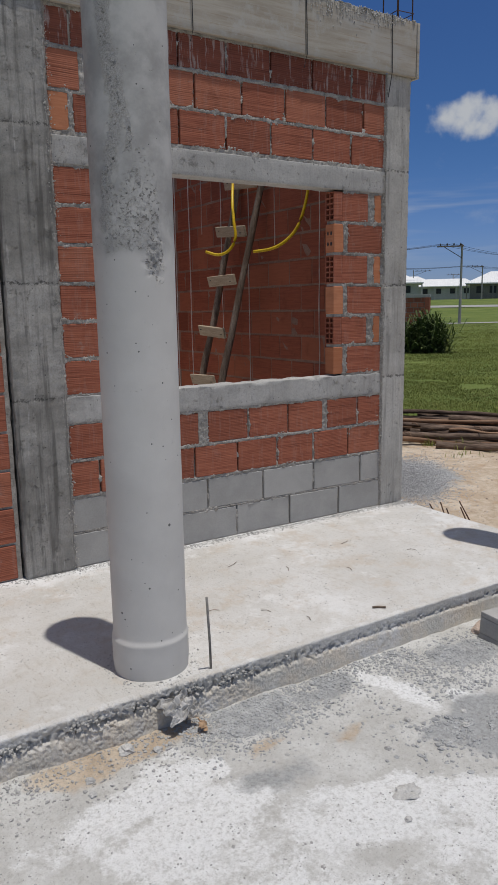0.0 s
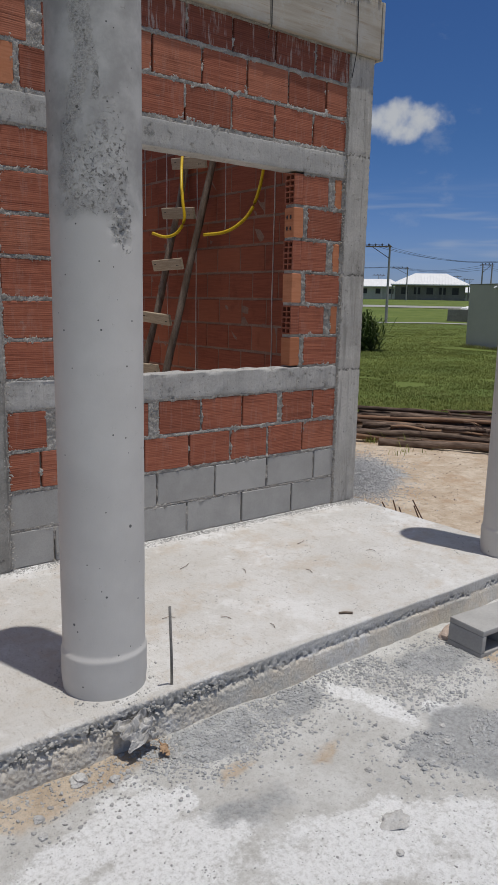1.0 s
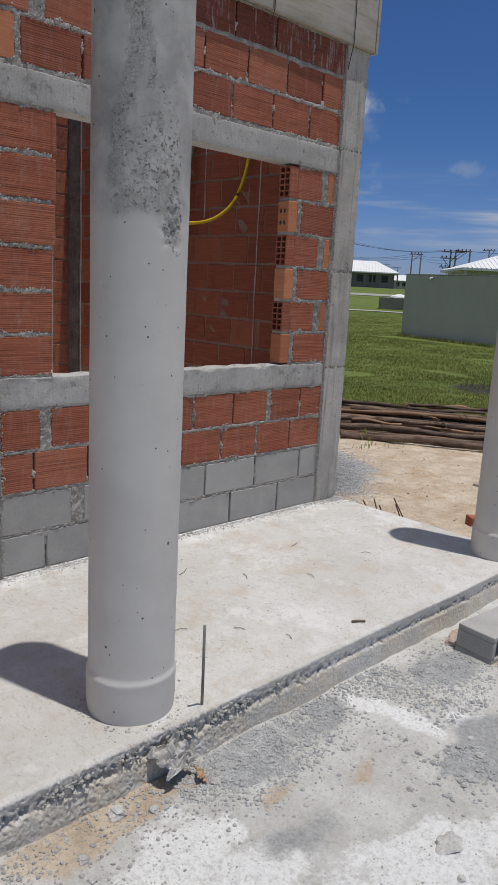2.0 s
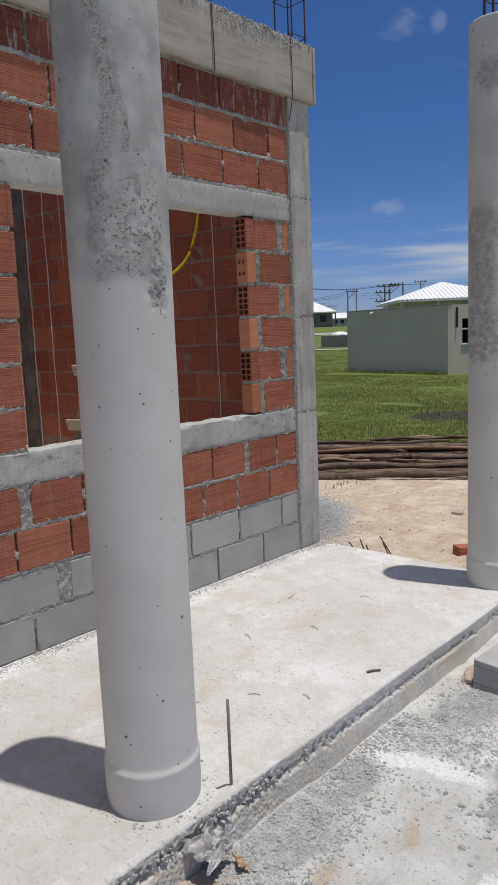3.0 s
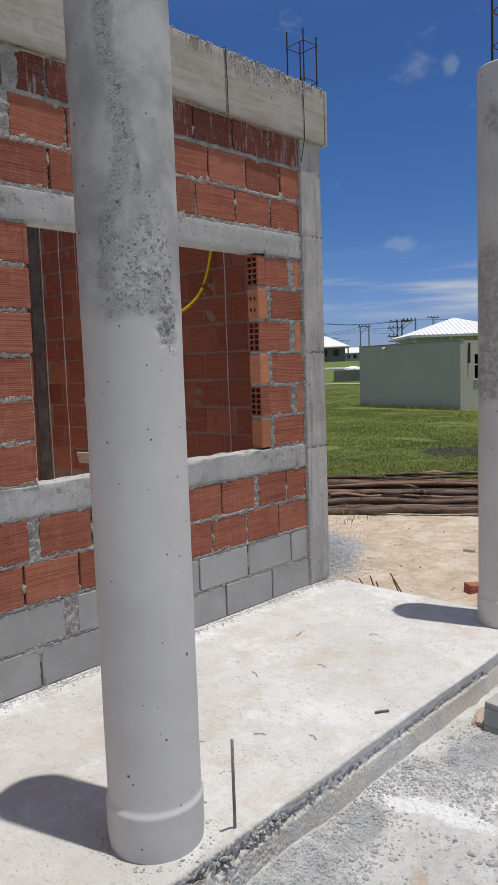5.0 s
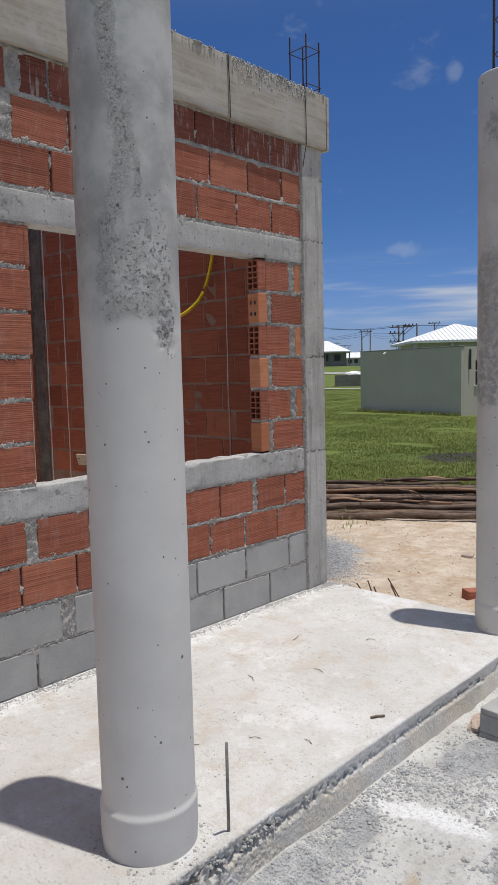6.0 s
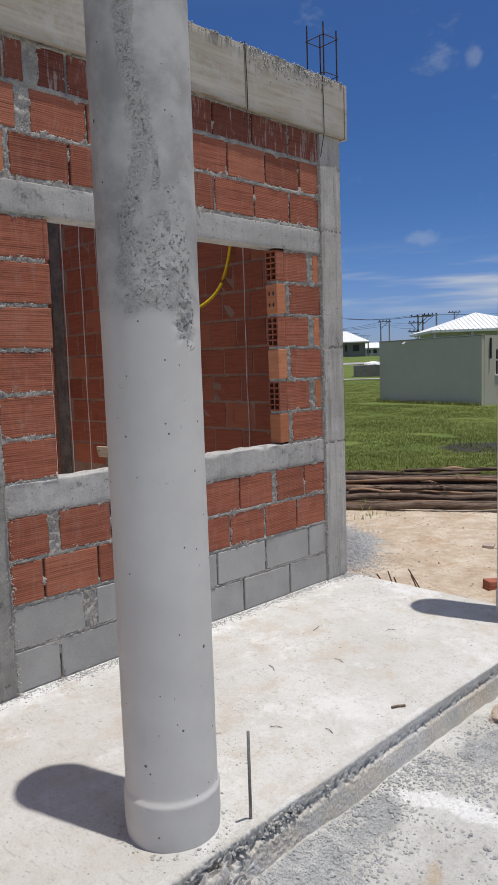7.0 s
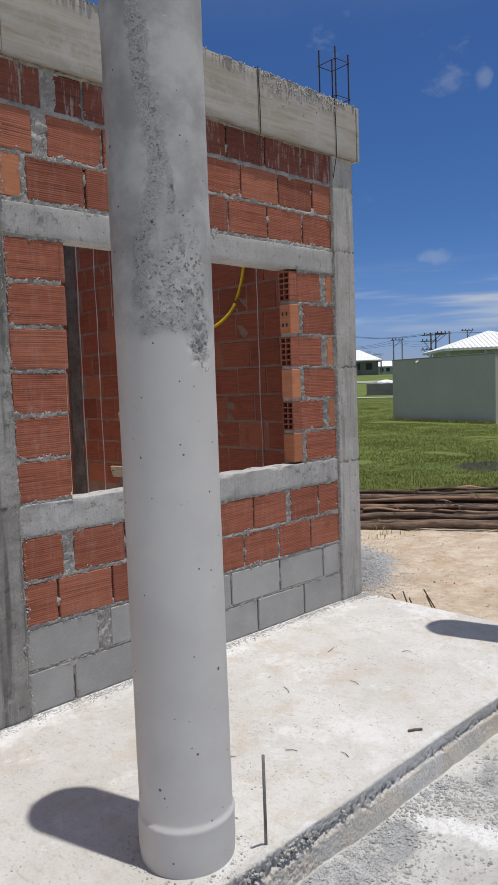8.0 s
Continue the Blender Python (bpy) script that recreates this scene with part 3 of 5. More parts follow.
def build_slab():
    verts, faces = rough_box((-7.0, EDGE + 0.022, -0.3), (0.02, 0.1, 0.0), 0.035, 0.006, 0.002, 9.0)
    slab = link_mesh("slab", verts, faces, M_SLAB)
    attribute(slab, "edge", [0.0] * len(verts))
    tagged(slab, "pale dusty concrete porch slab with a rough broken edge", "porch slab", kind="structure")
    # the front edge: a topping over the older base, with broken aggregate between the two
    prof = [(0.03, 0.0)] + [(0.022 * (1 - i / 4), 0.0) for i in range(1, 4)] + [(0.0, -0.004 - 0.005 * i) for i in range(56)]
    n = 1250
    x0, x1 = -4.4, 0.02
    verts, faces, edge = [], [], []
    for i in range(n + 1):
        x = x0 + (x1 - x0) * i / n
        broken = ease(-x, 2.15, 2.45) * (1 - 0.4 * ease(-x, 3.0, 3.4)) + 0.35 * ease(noise.noise(Vector((x * 2.2, 4, 0))), 0.0, 0.4)
        wave = 0.007 * noise.noise(Vector((x * 1.7, 0, 5))) + 0.002 * noise.noise(Vector((x * 11, 0, 5)))
        for dy, z in prof:
            q = Vector((x * 38, 0, z * 38))
            rough = 0.6 * noise.noise(q) + noise.noise(q * 2.7)
            seam = math.exp(-((z + 0.062 + 0.010 * noise.noise(Vector((x * 4, 1, 0)))) / 0.011) ** 2)
            y = EDGE + dy + wave
            if z < -0.001:
                y += seam * (0.2 + ease(noise.noise(Vector((x * 9, 7, z * 9))), -0.25, 0.2)) * (0.010 + 0.016 * broken) * abs(rough) + (0.0015 + 0.0028 * broken) * rough * ease(-z, 0.0, 0.012)
                hole = ease(noise.noise(Vector((x * 46, 11, z * 60))), 0.05, 0.3) * ease(noise.noise(Vector((x * 7, 3, 0))) + broken, -0.35, 0.25)
                y += 0.020 * hole * math.exp(-((z + 0.056 + 0.012 * noise.noise(Vector((x * 5, 6, 0)))) / (0.012 + 0.014 * broken)) ** 2)
                # the older base below flares outwards a little
                base = ease(-z + 0.008 * noise.noise(Vector((x * 8, 8, 0))), 0.062, 0.076)
                y -= base * (0.004 + 0.11 * max(0.0, -z - 0.066)) + 0.003 * base * noise.noise(Vector((x * 6, 2, z * 9)))
            zz = z - (0.012 * broken * abs(rough) * (1 - ease(dy + wave, 0.0, 0.03)) if z > -0.03 else 0.0)
            verts.append((x, y, zz + 0.0015 * noise.noise(q * 1.5)))
            edge.append(ease(-z, 0.003, 0.012) * (0.5 + 0.5 * ease(-z + 0.012 * noise.noise(q * 0.2), 0.056, 0.07)))
    m = len(prof)
    for i in range(n):
        for j in range(m - 1):
            faces.append((i * m + j, i * m + j + 1, (i + 1) * m + j + 1, (i + 1) * m + j))
    ob = link_mesh("slab_edge", verts, faces, M_SLAB, slab)
    attribute(ob, "edge", edge)


build_slab()

# ---- front wall ----
DEPTH = 0.115
WX0, WX1 = -2.595, -0.225
WIN = (-2.285, -0.672, 1.0, 2.243)
wall_front = None
RECTS = []


def unit_brick(length, height, depth, bevel=0.004):
    bm = bmesh.new()
    box(bm, -length / 2, length / 2, 0, depth, -height / 2, height / 2, bevel)
    return bm


MESHES = {}


def brick(parent, x0, x1, z0, z1, material, proud=0.0, name="brick", frame_m=None):
    """One masonry unit whose face lies in the wall's plane; alike units share their mesh."""
    length = x1 - x0
    key = (name, round(length, 2), round(z1 - z0, 2), material.name)
    if key not in MESHES:
        bm = unit_brick(key[1], key[2], DEPTH - 0.022)
        me = bpy.data.meshes.new(name)
        bm.to_mesh(me)
        bm.free()
        me.materials.append(material)
        MESHES[key] = me
    ob = new(name, MESHES[key])
    m = Matrix.Translation(((x0 + x1) / 2, -proud, (z0 + z1) / 2)) @ pose(0, 0, 0, random.uniform(-0.4, 0.4), random.uniform(-0.5, 0.5), random.uniform(-0.5, 0.5))
    m = m @ Matrix.Diagonal((length / key[1], 1, (z1 - z0) / key[2], 1))
    ob.parent = parent
    ob.matrix_basis = (frame_m @ m) if frame_m else m
    return ob


def course(joints, z0, z1, gap=0.012):
    """Rectangles between the joints; a pair stands for a wide joint filled with mortar."""
    out = []
    for a, b in zip(joints, joints[1:]):
        a1 = a[1] if isinstance(a, tuple) else a + gap / 2
        b0 = b[0] if isinstance(b, tuple) else b - gap / 2
        out.append((a1, b0, z0, z1))
    return out


B1 = course([-2.60, -2.34, -1.905, -1.478, -1.052, -0.618, -0.225], 0.005, 0.200)
B2 = course([-2.60, (-2.19, -2.115), -1.69, -1.268, -0.844, -0.416, -0.225], 0.214, 0.408)
C1 = course([-2.58, -2.403, -2.093, -1.777, -1.463, -1.150, -0.845, -0.534, -0.225], 0.428, 0.622)
C2 = course([-2.58, (-2.365, -2.303), -2.001, (-1.745, -1.675), -1.375, -1.057, (-0.765, -0.725), -0.447, -0.225], 0.642, 0.838)
U1 = course([-2.585, (-2.472, -2.444), -2.133, -1.818, -1.503, -1.178, -0.852, -0.528, -0.225], 2.412, 2.602)
U2 = course([-2.585, (-2.405, -2.326), -2.019, -1.711, -1.388, -1.067, -0.745, -0.422, -0.225], 2.622, 2.812)
U3 = course([-2.585, -2.445, (-2.348, -2.276), -2.123, -1.812, -1.494, -1.176, -0.855, -0.53, -0.225], 2.834, 3.012)
PITCH = (WIN[3] - 1.005) / 6
LEFT = [(-2.575, -2.292 + 0.0045 * i, 1.012 + i * PITCH, 1.0 + (i + 1) * PITCH - 0.008) for i in range(6)]
ODD = [(1.012 + i * PITCH, 1.0 + (i + 1) * PITCH - 0.008) for i in (0, 2, 4)]
EVEN = [(1.012 + i * PITCH, 1.0 + (i + 1) * PITCH - 0.008) for i in (1, 3, 5)]


def mortar_face(name, x0, x1, z0, z1, parent, step=0.0075):
    """The mortar core: lumpy bed joints that spill over the bricks' rims, and thin head joints that stay open and deep."""
    nx, nz = round((x1 - x0) / (step * 0.75)), round((z1 - z0) / step)
    verts, faces = [], []
    for k in range(nz + 1):
        z = z0 + (z1 - z0) * k / nz
        row = [r for r in RECTS if r[2] < z < r[3]]
        for i in range(nx + 1):
            x = x0 + (x1 - x0) * i / nx
            n = 0.7 * noise.noise(Vector((x * 34, 3, z * 34))) + noise.noise(Vector((x * 120, 9, z * 120)))
            y = 0.0 - 0.0085 * n
            d = 0.0
            left = right = 9.0
            for a, b, c, e in row:
                if a <= x <= b:
                    d = max(d, min(x - a, b - x, (z - c) * 0.8, (e - z) * 0.8) + 0.001)
                elif b < x:
                    left = min(left, x - b)
                else:
                    right = min(right, a - x)
            if d:
                spill = 0.022 * max(0.0, noise.noise(Vector((x * 13, 5, z * 13))) + 0.35 * n)
                y += 0.04 * ease(d - spill, 0.0, 0.012)
            elif left + right < 0.022 and noise.noise(Vector((x * 3, z * 9, 2))) < 0.25:
                y += 0.022
            verts.append((x, y, z))
    w = nx + 1
    for k in range(nz):
        for i in range(nx):
            faces.append((k * w + i, k * w + i + 1, (k + 1) * w + i + 1, (k + 1) * w + i))
    front = len(verts)
    # the back and the sides of the core
    for x in (x0, x1):
        for z in (z0, z1):
            verts.append((x, DEPTH, z))
    a, b, c, d = front, front + 1, front + 2, front + 3
    faces.append((a, b, d, c))
    faces.append((0, a, c, nz * w))
    faces.append((nx, nz * w + nx, d, b))
    faces.append((0, nx, c, a))
    faces.append((nz * w, b, d, nz * w + nx))
    return link_mesh(name, verts, faces, M_MORTAR, parent)


def rough_part(name, lo, hi, material, parent=None, label="", **kw):
    v, f = rough_box(lo, hi, **kw)
    return link_mesh(name, v, f, material, parent, label)


def build_front_wall():
    global wall_front
    wall_front = tagged(empty("wall_front"), "unplastered red hollow brick wall with grey mortar and an open window", "wall", kind="structure")
    rects = B1 + B2 + C1 + C2 + U1 + U2 + U3 + LEFT
    for z0, z1 in ODD:
        rects += [(-0.672, -0.588, z0, z1), (-0.552, -0.238, z0, z1)]
    for z0, z1 in EVEN:
        rects += [(-0.672, -0.372, z0, z1), (-0.312, -0.248, z0, z1)]
    RECTS.extend(rects)
    mortar_face("mortar", WX0, WX1, 0.0, 0.856, wall_front)
    mortar_face("mortar", WX0, WIN[0] - 0.012, 0.99, 2.25, wall_front)
    mortar_face("mortar", WIN[1] + 0.074, WX1, 0.99, 2.25, wall_front)
    mortar_face("mortar", WX0, WX1, 2.385, 3.03, wall_front)
    for r in B1 + B2:
        brick(wall_front, *r, M_BLOCK, random.uniform(0, 0.003), "concrete_block")
    for r in U3:
        brick(wall_front, *r, M_BRICK_RUN, random.uniform(-0.001, 0.004))
    for r in C1 + C2 + U2 + LEFT:
        brick(wall_front, *r, M_BRICK, random.uniform(-0.001, 0.004))
    for i, r in enumerate(U1):
        brick(wall_front, *r, M_SMOOTH if i == 0 else M_BRICK, random.uniform(-0.001, 0.004))
    for k, (z0, z1) in enumerate(ODD):
        brick(wall_front, -0.672, -0.588, z0, z1, M_SMOOTH, 0.002)
        brick(wall_front, -0.552, -0.238, z0, z1, M_BRICK, 0.001)
    # solid dark plugs paint the shade of open cells on the brick's end
    for dy in (0.028, 0.062):
        for dz in (0.055, 0.125):
            bm = bmesh.new()
            z = ODD[2][0] + dz
            tube(bm, [(-0.6735, dy, z - 0.012), (-0.6735, dy, z), (-0.6735, dy, z + 0.012)], [0.004, 0.007, 0.004], 8)
            part("brick_hole", bm, M_SHADE, wall_front, "dark plug standing for a shaded cell opening")
    for z0, z1 in EVEN:
        hollow_brick(wall_front, -0.672, -0.372, z0, z1)
        brick(wall_front, -0.312, -0.248, z0, z1, M_SMOOTH, 0.0)
    for i in range(1, 6):
        z = 1.0 + i * PITCH
        rough_part("bed_joint", (-0.668 + 0.004 * (i % 2), 0.004, z - 0.014), (-0.590, DEPTH - 0.026, z + 0.018), M_MORTAR, wall_front, "", step=0.012, r=0.004, amp=0.005, scale=60)
    sag = lambda p, n: (0.012 * noise.noise(Vector((p.x * 9, p.y * 9, 1))) if n.z > 0.5 else 0.0) - (0.010 * ease(-(p.z - 0.88), 0, 0.03) * max(0, noise.noise(Vector((p.x * 14, 0, 2)))) if n.y < -0.5 else 0.0)
    rough_part("sill_beam", (WX0 + 0.002, -0.004, 0.850), (WX1 - 0.002, DEPTH + 0.004, 1.0), M_BEAM, wall_front, "rough grey concrete sill beam", step=0.02, r=0.007, amp=0.003, scale=20, dent=sag)
    rough_part("lintel_beam", (WX0 + 0.002, -0.006, 2.243), (WX1 + 0.002, DEPTH + 0.004, 2.388), M_BEAM, wall_front, "grey concrete lintel beam over the window", step=0.025, r=0.005, amp=0.0022, scale=14)


def hollow_brick(parent, x0, x1, z0, z1):
    """A clay block whose open cells show at the window's side."""
    body = brick(parent, x0 + 0.07, x1, z0, z1, M_BRICK, 0.001)
    bm = bmesh.new()
    d = DEPTH - 0.022
    for i in range(3):
        y = (d - 0.009) * i / 2
        box(bm, x0, x0 + 0.0705, y - 0.001, y + 0.009, z0 + 0.001, z1 - 0.001)
    for i in range(6):
        z = z0 + (z1 - z0 - 0.009) * i / 5
        box(bm, x0 + 0.0006, x0 + 0.07, 0.0, d - 0.001, z, z + 0.009)
    end = part("brick_cells", bm, M_BRICK, parent)
    return body


build_front_wall()


def build_columns():
    def joints(levels):
        def dent(p, n):
            h = 0.0
            if abs(n.z) < 0.5:
                for z in levels:
                    q = z + 0.012 * noise.noise(Vector((p.x * 9, p.y * 9, z)))
                    h -= 0.003 * math.exp(-((p.z - q) / 0.010) ** 2) * (0.3 + abs(noise.noise(Vector((p.x * 45, 0, p.z * 40)))) * 2.2)
                h += 0.005 * math.exp(-((p.x - (-0.055 if p.x > -1 else -2.7)) / 0.006) ** 2) - (0.004 if p.x > -0.05 else 0.0)
                h += 0.003 * noise.noise(Vector((p.x * 60, p.y * 60, p.z * 60))) * ease(abs(p.x + (0.11 if p.x > -1 else 2.735)), 0.06, 0.11)
            return h
        return dent

    c = rough_part("column_right", (-0.222, -0.012, 0.0), (0.0, 0.21, 3.02), M_COLUMN, None, "", step=0.0125, r=0.005, amp=0.0016, scale=12, dent=joints((2.40, 1.62, 0.97)))
    tagged(c, "grey cast concrete corner column with form marks", "column", kind="structure")
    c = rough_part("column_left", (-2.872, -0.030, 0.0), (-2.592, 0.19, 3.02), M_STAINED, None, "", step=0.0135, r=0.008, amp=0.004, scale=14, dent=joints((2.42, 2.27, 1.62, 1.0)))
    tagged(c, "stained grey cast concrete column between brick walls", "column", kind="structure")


build_columns()


def build_side_wall():
    """The wall that goes on beyond the left column."""
    w = tagged(empty("wall_west"), "unplastered red brick wall beside the column", "wall", kind="structure")
    rough_part("mortar", (-6.8, 0.012, 0.0), (-2.885, DEPTH, 3.02), M_MORTAR, w, "", step=0.05, r=0.004, amp=0.004)
    for row in range(14):
        z0 = 0.01 + row * 0.2085
        x = -2.905 - (0.15 if row % 2 else 0.0)
        if row % 2:
            brick(w, -3.045, -2.91, z0, z0 + 0.192, M_BRICK)
        for k in range(12):
            brick(w, x - 0.30 - 0.31 * k - 0.0, x - 0.31 * k - 0.008, z0, z0 + 0.192, M_BRICK)


build_side_wall()


def ragged_strip(x, wide, ya, yb, z0, z1):
    """Mortar smeared rough over the seam between brickwork and column."""
    nx, nz = 16, round((z1 - z0) / 0.006)
    verts, faces = [], []
    for k in range(nz + 1):
        z = z0 + (z1 - z0) * k / nz
        shift = 0.012 * noise.noise(Vector((z * 7, x, 0)))
        w2 = wide * (1 + 0.6 * noise.noise(Vector((z * 5, x, 3))))
        for i in range(nx + 1):
            u = 2 * i / nx - 1
            px = x + shift + u * w2
            n = 0.6 * noise.noise(Vector((px * 50, 1, z * 50))) + noise.noise(Vector((px * 130, 4, z * 130)))
            base = ya + (yb - ya) * ease(u, -0.6, 0.6)
            verts.append((px, base + 0.010 - 0.013 * (1 - u * u) - 0.007 * n, z))
    for k in range(nz):
        for i in range(nx):
            a = k * (nx + 1) + i
            faces.append((a, a + 1, a + nx + 2, a + nx + 1))
    link_mesh("seam_mortar", verts, faces, M_MORTAR, wall_front, "rough mortar smeared along the column")


ragged_strip(-2.592, 0.030, -0.030, 0.0, 0.02, 3.0)
ragged_strip(-0.226, 0.016, 0.0, -0.012, 0.02, 2.98)

# ---- the room behind the window ----
EAST, BACK = -0.235, 3.40


def build_room():
    w = tagged(empty("wall_east"), "inside face of the red brick end wall with mortar drips", "wall", kind="structure")
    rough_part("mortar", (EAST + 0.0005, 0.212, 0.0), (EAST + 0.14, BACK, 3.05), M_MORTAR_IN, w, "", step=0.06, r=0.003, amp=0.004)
    turn = Matrix.Translation((EAST, 0, 0)) @ pose(0, 0, 0, 0, 0, -90)
    for row in range(15):
        z0 = 0.01 + row * 0.2065
        y = 0.24 - (0.155 if row % 2 else 0.0) - random.uniform(0, 0.08)
        while y < BACK - 0.32:
            a, b = max(y, 0.225), min(y + 0.302, BACK - 0.02)
            if row > 2 and b - a > 0.05:
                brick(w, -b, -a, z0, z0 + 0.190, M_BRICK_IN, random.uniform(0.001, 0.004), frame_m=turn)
            y += 0.31
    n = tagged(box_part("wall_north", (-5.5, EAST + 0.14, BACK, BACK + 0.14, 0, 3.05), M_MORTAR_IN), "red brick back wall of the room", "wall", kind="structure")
    back = Matrix.Translation((0, BACK, 0))
    for row in range(15):
        z0 = 0.01 + row * 0.2065
        x = EAST - 0.015 - (0.14 if row % 2 else 0.0)
        if row % 2:
            brick(n, EAST - 0.145, EAST - 0.012, z0, z0 + 0.19, M_BRICK, 0.004, frame_m=back)
        for k in range(5):
            brick(n, x - 0.30 - 0.312 * k, x - 0.312 * k - 0.004, z0, z0 + 0.19, M_BRICK, random.uniform(0.003, 0.006), frame_m=back)
    n = tagged(box_part("wall_partition", (-5.6, -5.46, 0.15, BACK, 0, 3.05), M_BRICK), "red brick partition wall", "wall", kind="structure")
    f = tagged(box_part("floor", (-5.5, EAST, 0.142, BACK, -0.3, 0.0), M_SLAB), "bare concrete room floor", "floor", kind="structure")
    # this column is dark by painted shade in its material
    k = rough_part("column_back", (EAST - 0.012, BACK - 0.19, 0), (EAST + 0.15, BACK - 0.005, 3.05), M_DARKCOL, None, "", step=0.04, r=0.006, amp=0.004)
    tagged(k, "cast concrete column with the corner's shade put into its colour", "column", kind="structure")


build_room()


# ---- formwork over the wall ----
def build_formwork():
    f = empty("formwork", (-1.0, -0.03, 3.02))
    tagged(f, "wooden formwork boards for the ring beam, smeared with concrete", "formwork")

    def board(name, lo, hi, label=""):
        v, fc = rough_box(lo, hi, step=0.05, r=0.003, amp=0.0015, scale=6)
        ob = link_mesh(name, [Vector(p) - f.location for p in v], fc, M_PLY, f, label)
        return ob

    board("board", (-2.545, -0.042, 3.022), (-0.94, -0.014, 3.372), "pale plywood board with concrete smears")
    board("board", (-0.937, -0.044, 3.018), (0.008, -0.014, 3.368), "pale plywood board with concrete smears")
    board("board", (-5.2, -0.042, 3.025), (-2.548, -0.014, 3.375))
    board("end_board", (0.010, -0.05, 3.012), (0.033, 0.24, 3.365), "dark edge of the closing board")
    board("back_board", (-5.2, 0.235, 3.19), (0.008, 0.262, 3.37))
    bm = bmesh.new()
    box(bm, -5.2, 0.006, -0.010, 0.232, 3.19, 3.345)
    ob = part("beam_concrete", bm, M_BEAM, f, "fresh concrete between the boards")
    ob.location = -f.location
    for x, low in ((-0.222, 2.87), (-0.936, 2.95), (-1.74, 2.97)):
        bm = bmesh.new()
        tube(bm, [(x, 0.25, 3.384), (x, 0.1, 3.39), (x, -0.046, 3.384), (x + 0.001, -0.052, 3.2), (x + 0.004, -0.050, 3.02), (x + 0.004, -0.016, low)], 0.0028, 6)
        t = part("wire_tie", bm, M_WIRE, f, "dark bent wire tie")
        t.location = -f.location
    # lumps and runs of concrete along the boards' upper edge
    rnd = random.Random(4)
    bm = bmesh.new()
    for i in range(420):
        x = rnd.choice((rnd.uniform(-0.9, -0.12), rnd.uniform(-0.9, -0.1), rnd.uniform(-2.5, -0.05)))
        drop = abs(rnd.gauss(0, 0.035)) * (1.4 if -0.9 < x < -0.2 else 0.5)
        m = Matrix.Translation((x, rnd.uniform(-0.048, -0.043), 3.374 - drop)) @ Matrix.Diagonal((rnd.uniform(0.002, 0.006), 0.004, rnd.uniform(0.003, 0.011), 1))
        bmesh.ops.create_icosphere(bm, subdivisions=1, radius=1.0, matrix=m)
    for i in range(150):
        x = rnd.uniform(-2.6, 0.0)
        m = Matrix.Translation((x, rnd.uniform(-0.045, -0.01), 3.372)) @ Matrix.Diagonal((rnd.uniform(0.01, 0.03), 0.012, rnd.uniform(0.002, 0.007), 1))
        bmesh.ops.create_icosphere(bm, subdivisions=1, radius=1.0, matrix=m)
    t = tagged(part("concrete_spill", bm, M_BEAM, f, "hardened concrete runs", True), kind="stuff")
    t.location = -f.location


build_formwork()


def rebar_cage(at, size, height, label, rings=(0.1, 0.34), bend=0.0):
    c = tagged(empty("rebar_cage", at), label, "rebar")
    k = 0
    for sx in (-1, 1):
        for sy in (-1, 1):
            bm = bmesh.new()
            top = height * (1 + 0.05 * math.sin(k * 2.1))
            tube(bm, [(sx * size / 2, sy * size / 2, -0.15), (sx * size / 2, sy * size / 2, height * 0.5), (sx * size / 2 + bend * sx, sy * size / 2, top)], 0.0052, 6)
            part("bar", bm, M_STEEL, c)
            k += 1
    for z in rings:
        bm = bmesh.new()
        h = size / 2 + 0.006
        tube(bm, [(-h, -h, z), (h, -h, z + 0.006), (h, h, z), (-h, h, z - 0.006), (-h, -h + 0.001, z), (-h + 0.06, -h + 0.05, z)], 0.0032, 5)
        part("stirrup", bm, M_STEEL, c)
    return c


rebar_cage((-0.035, 0.10, 3.345), 0.14, 0.42, "rusty reinforcement cage rising from the corner column")


# ---- round pillars ----
MAIN = ((1.6, -25), (1.72, -25), (1.83, -26), (1.94, -20), (2.0, -14), (2.16, 0), (2.29, -7), (2.47, -16), (2.73, -22), (3.2, -24))
FORK = ((1.6, 30), (1.9, 24), (1.97, 19), (2.0, 13), (2.16, 8), (3.2, 5))


def line(z, table):
    for (z0, u0), (z1, u1) in zip(table, table[1:]):
        if z <= z1:
            return u0 + (u1 - u0) * (z - z0) / (z1 - z0)
    return table[-1][1]


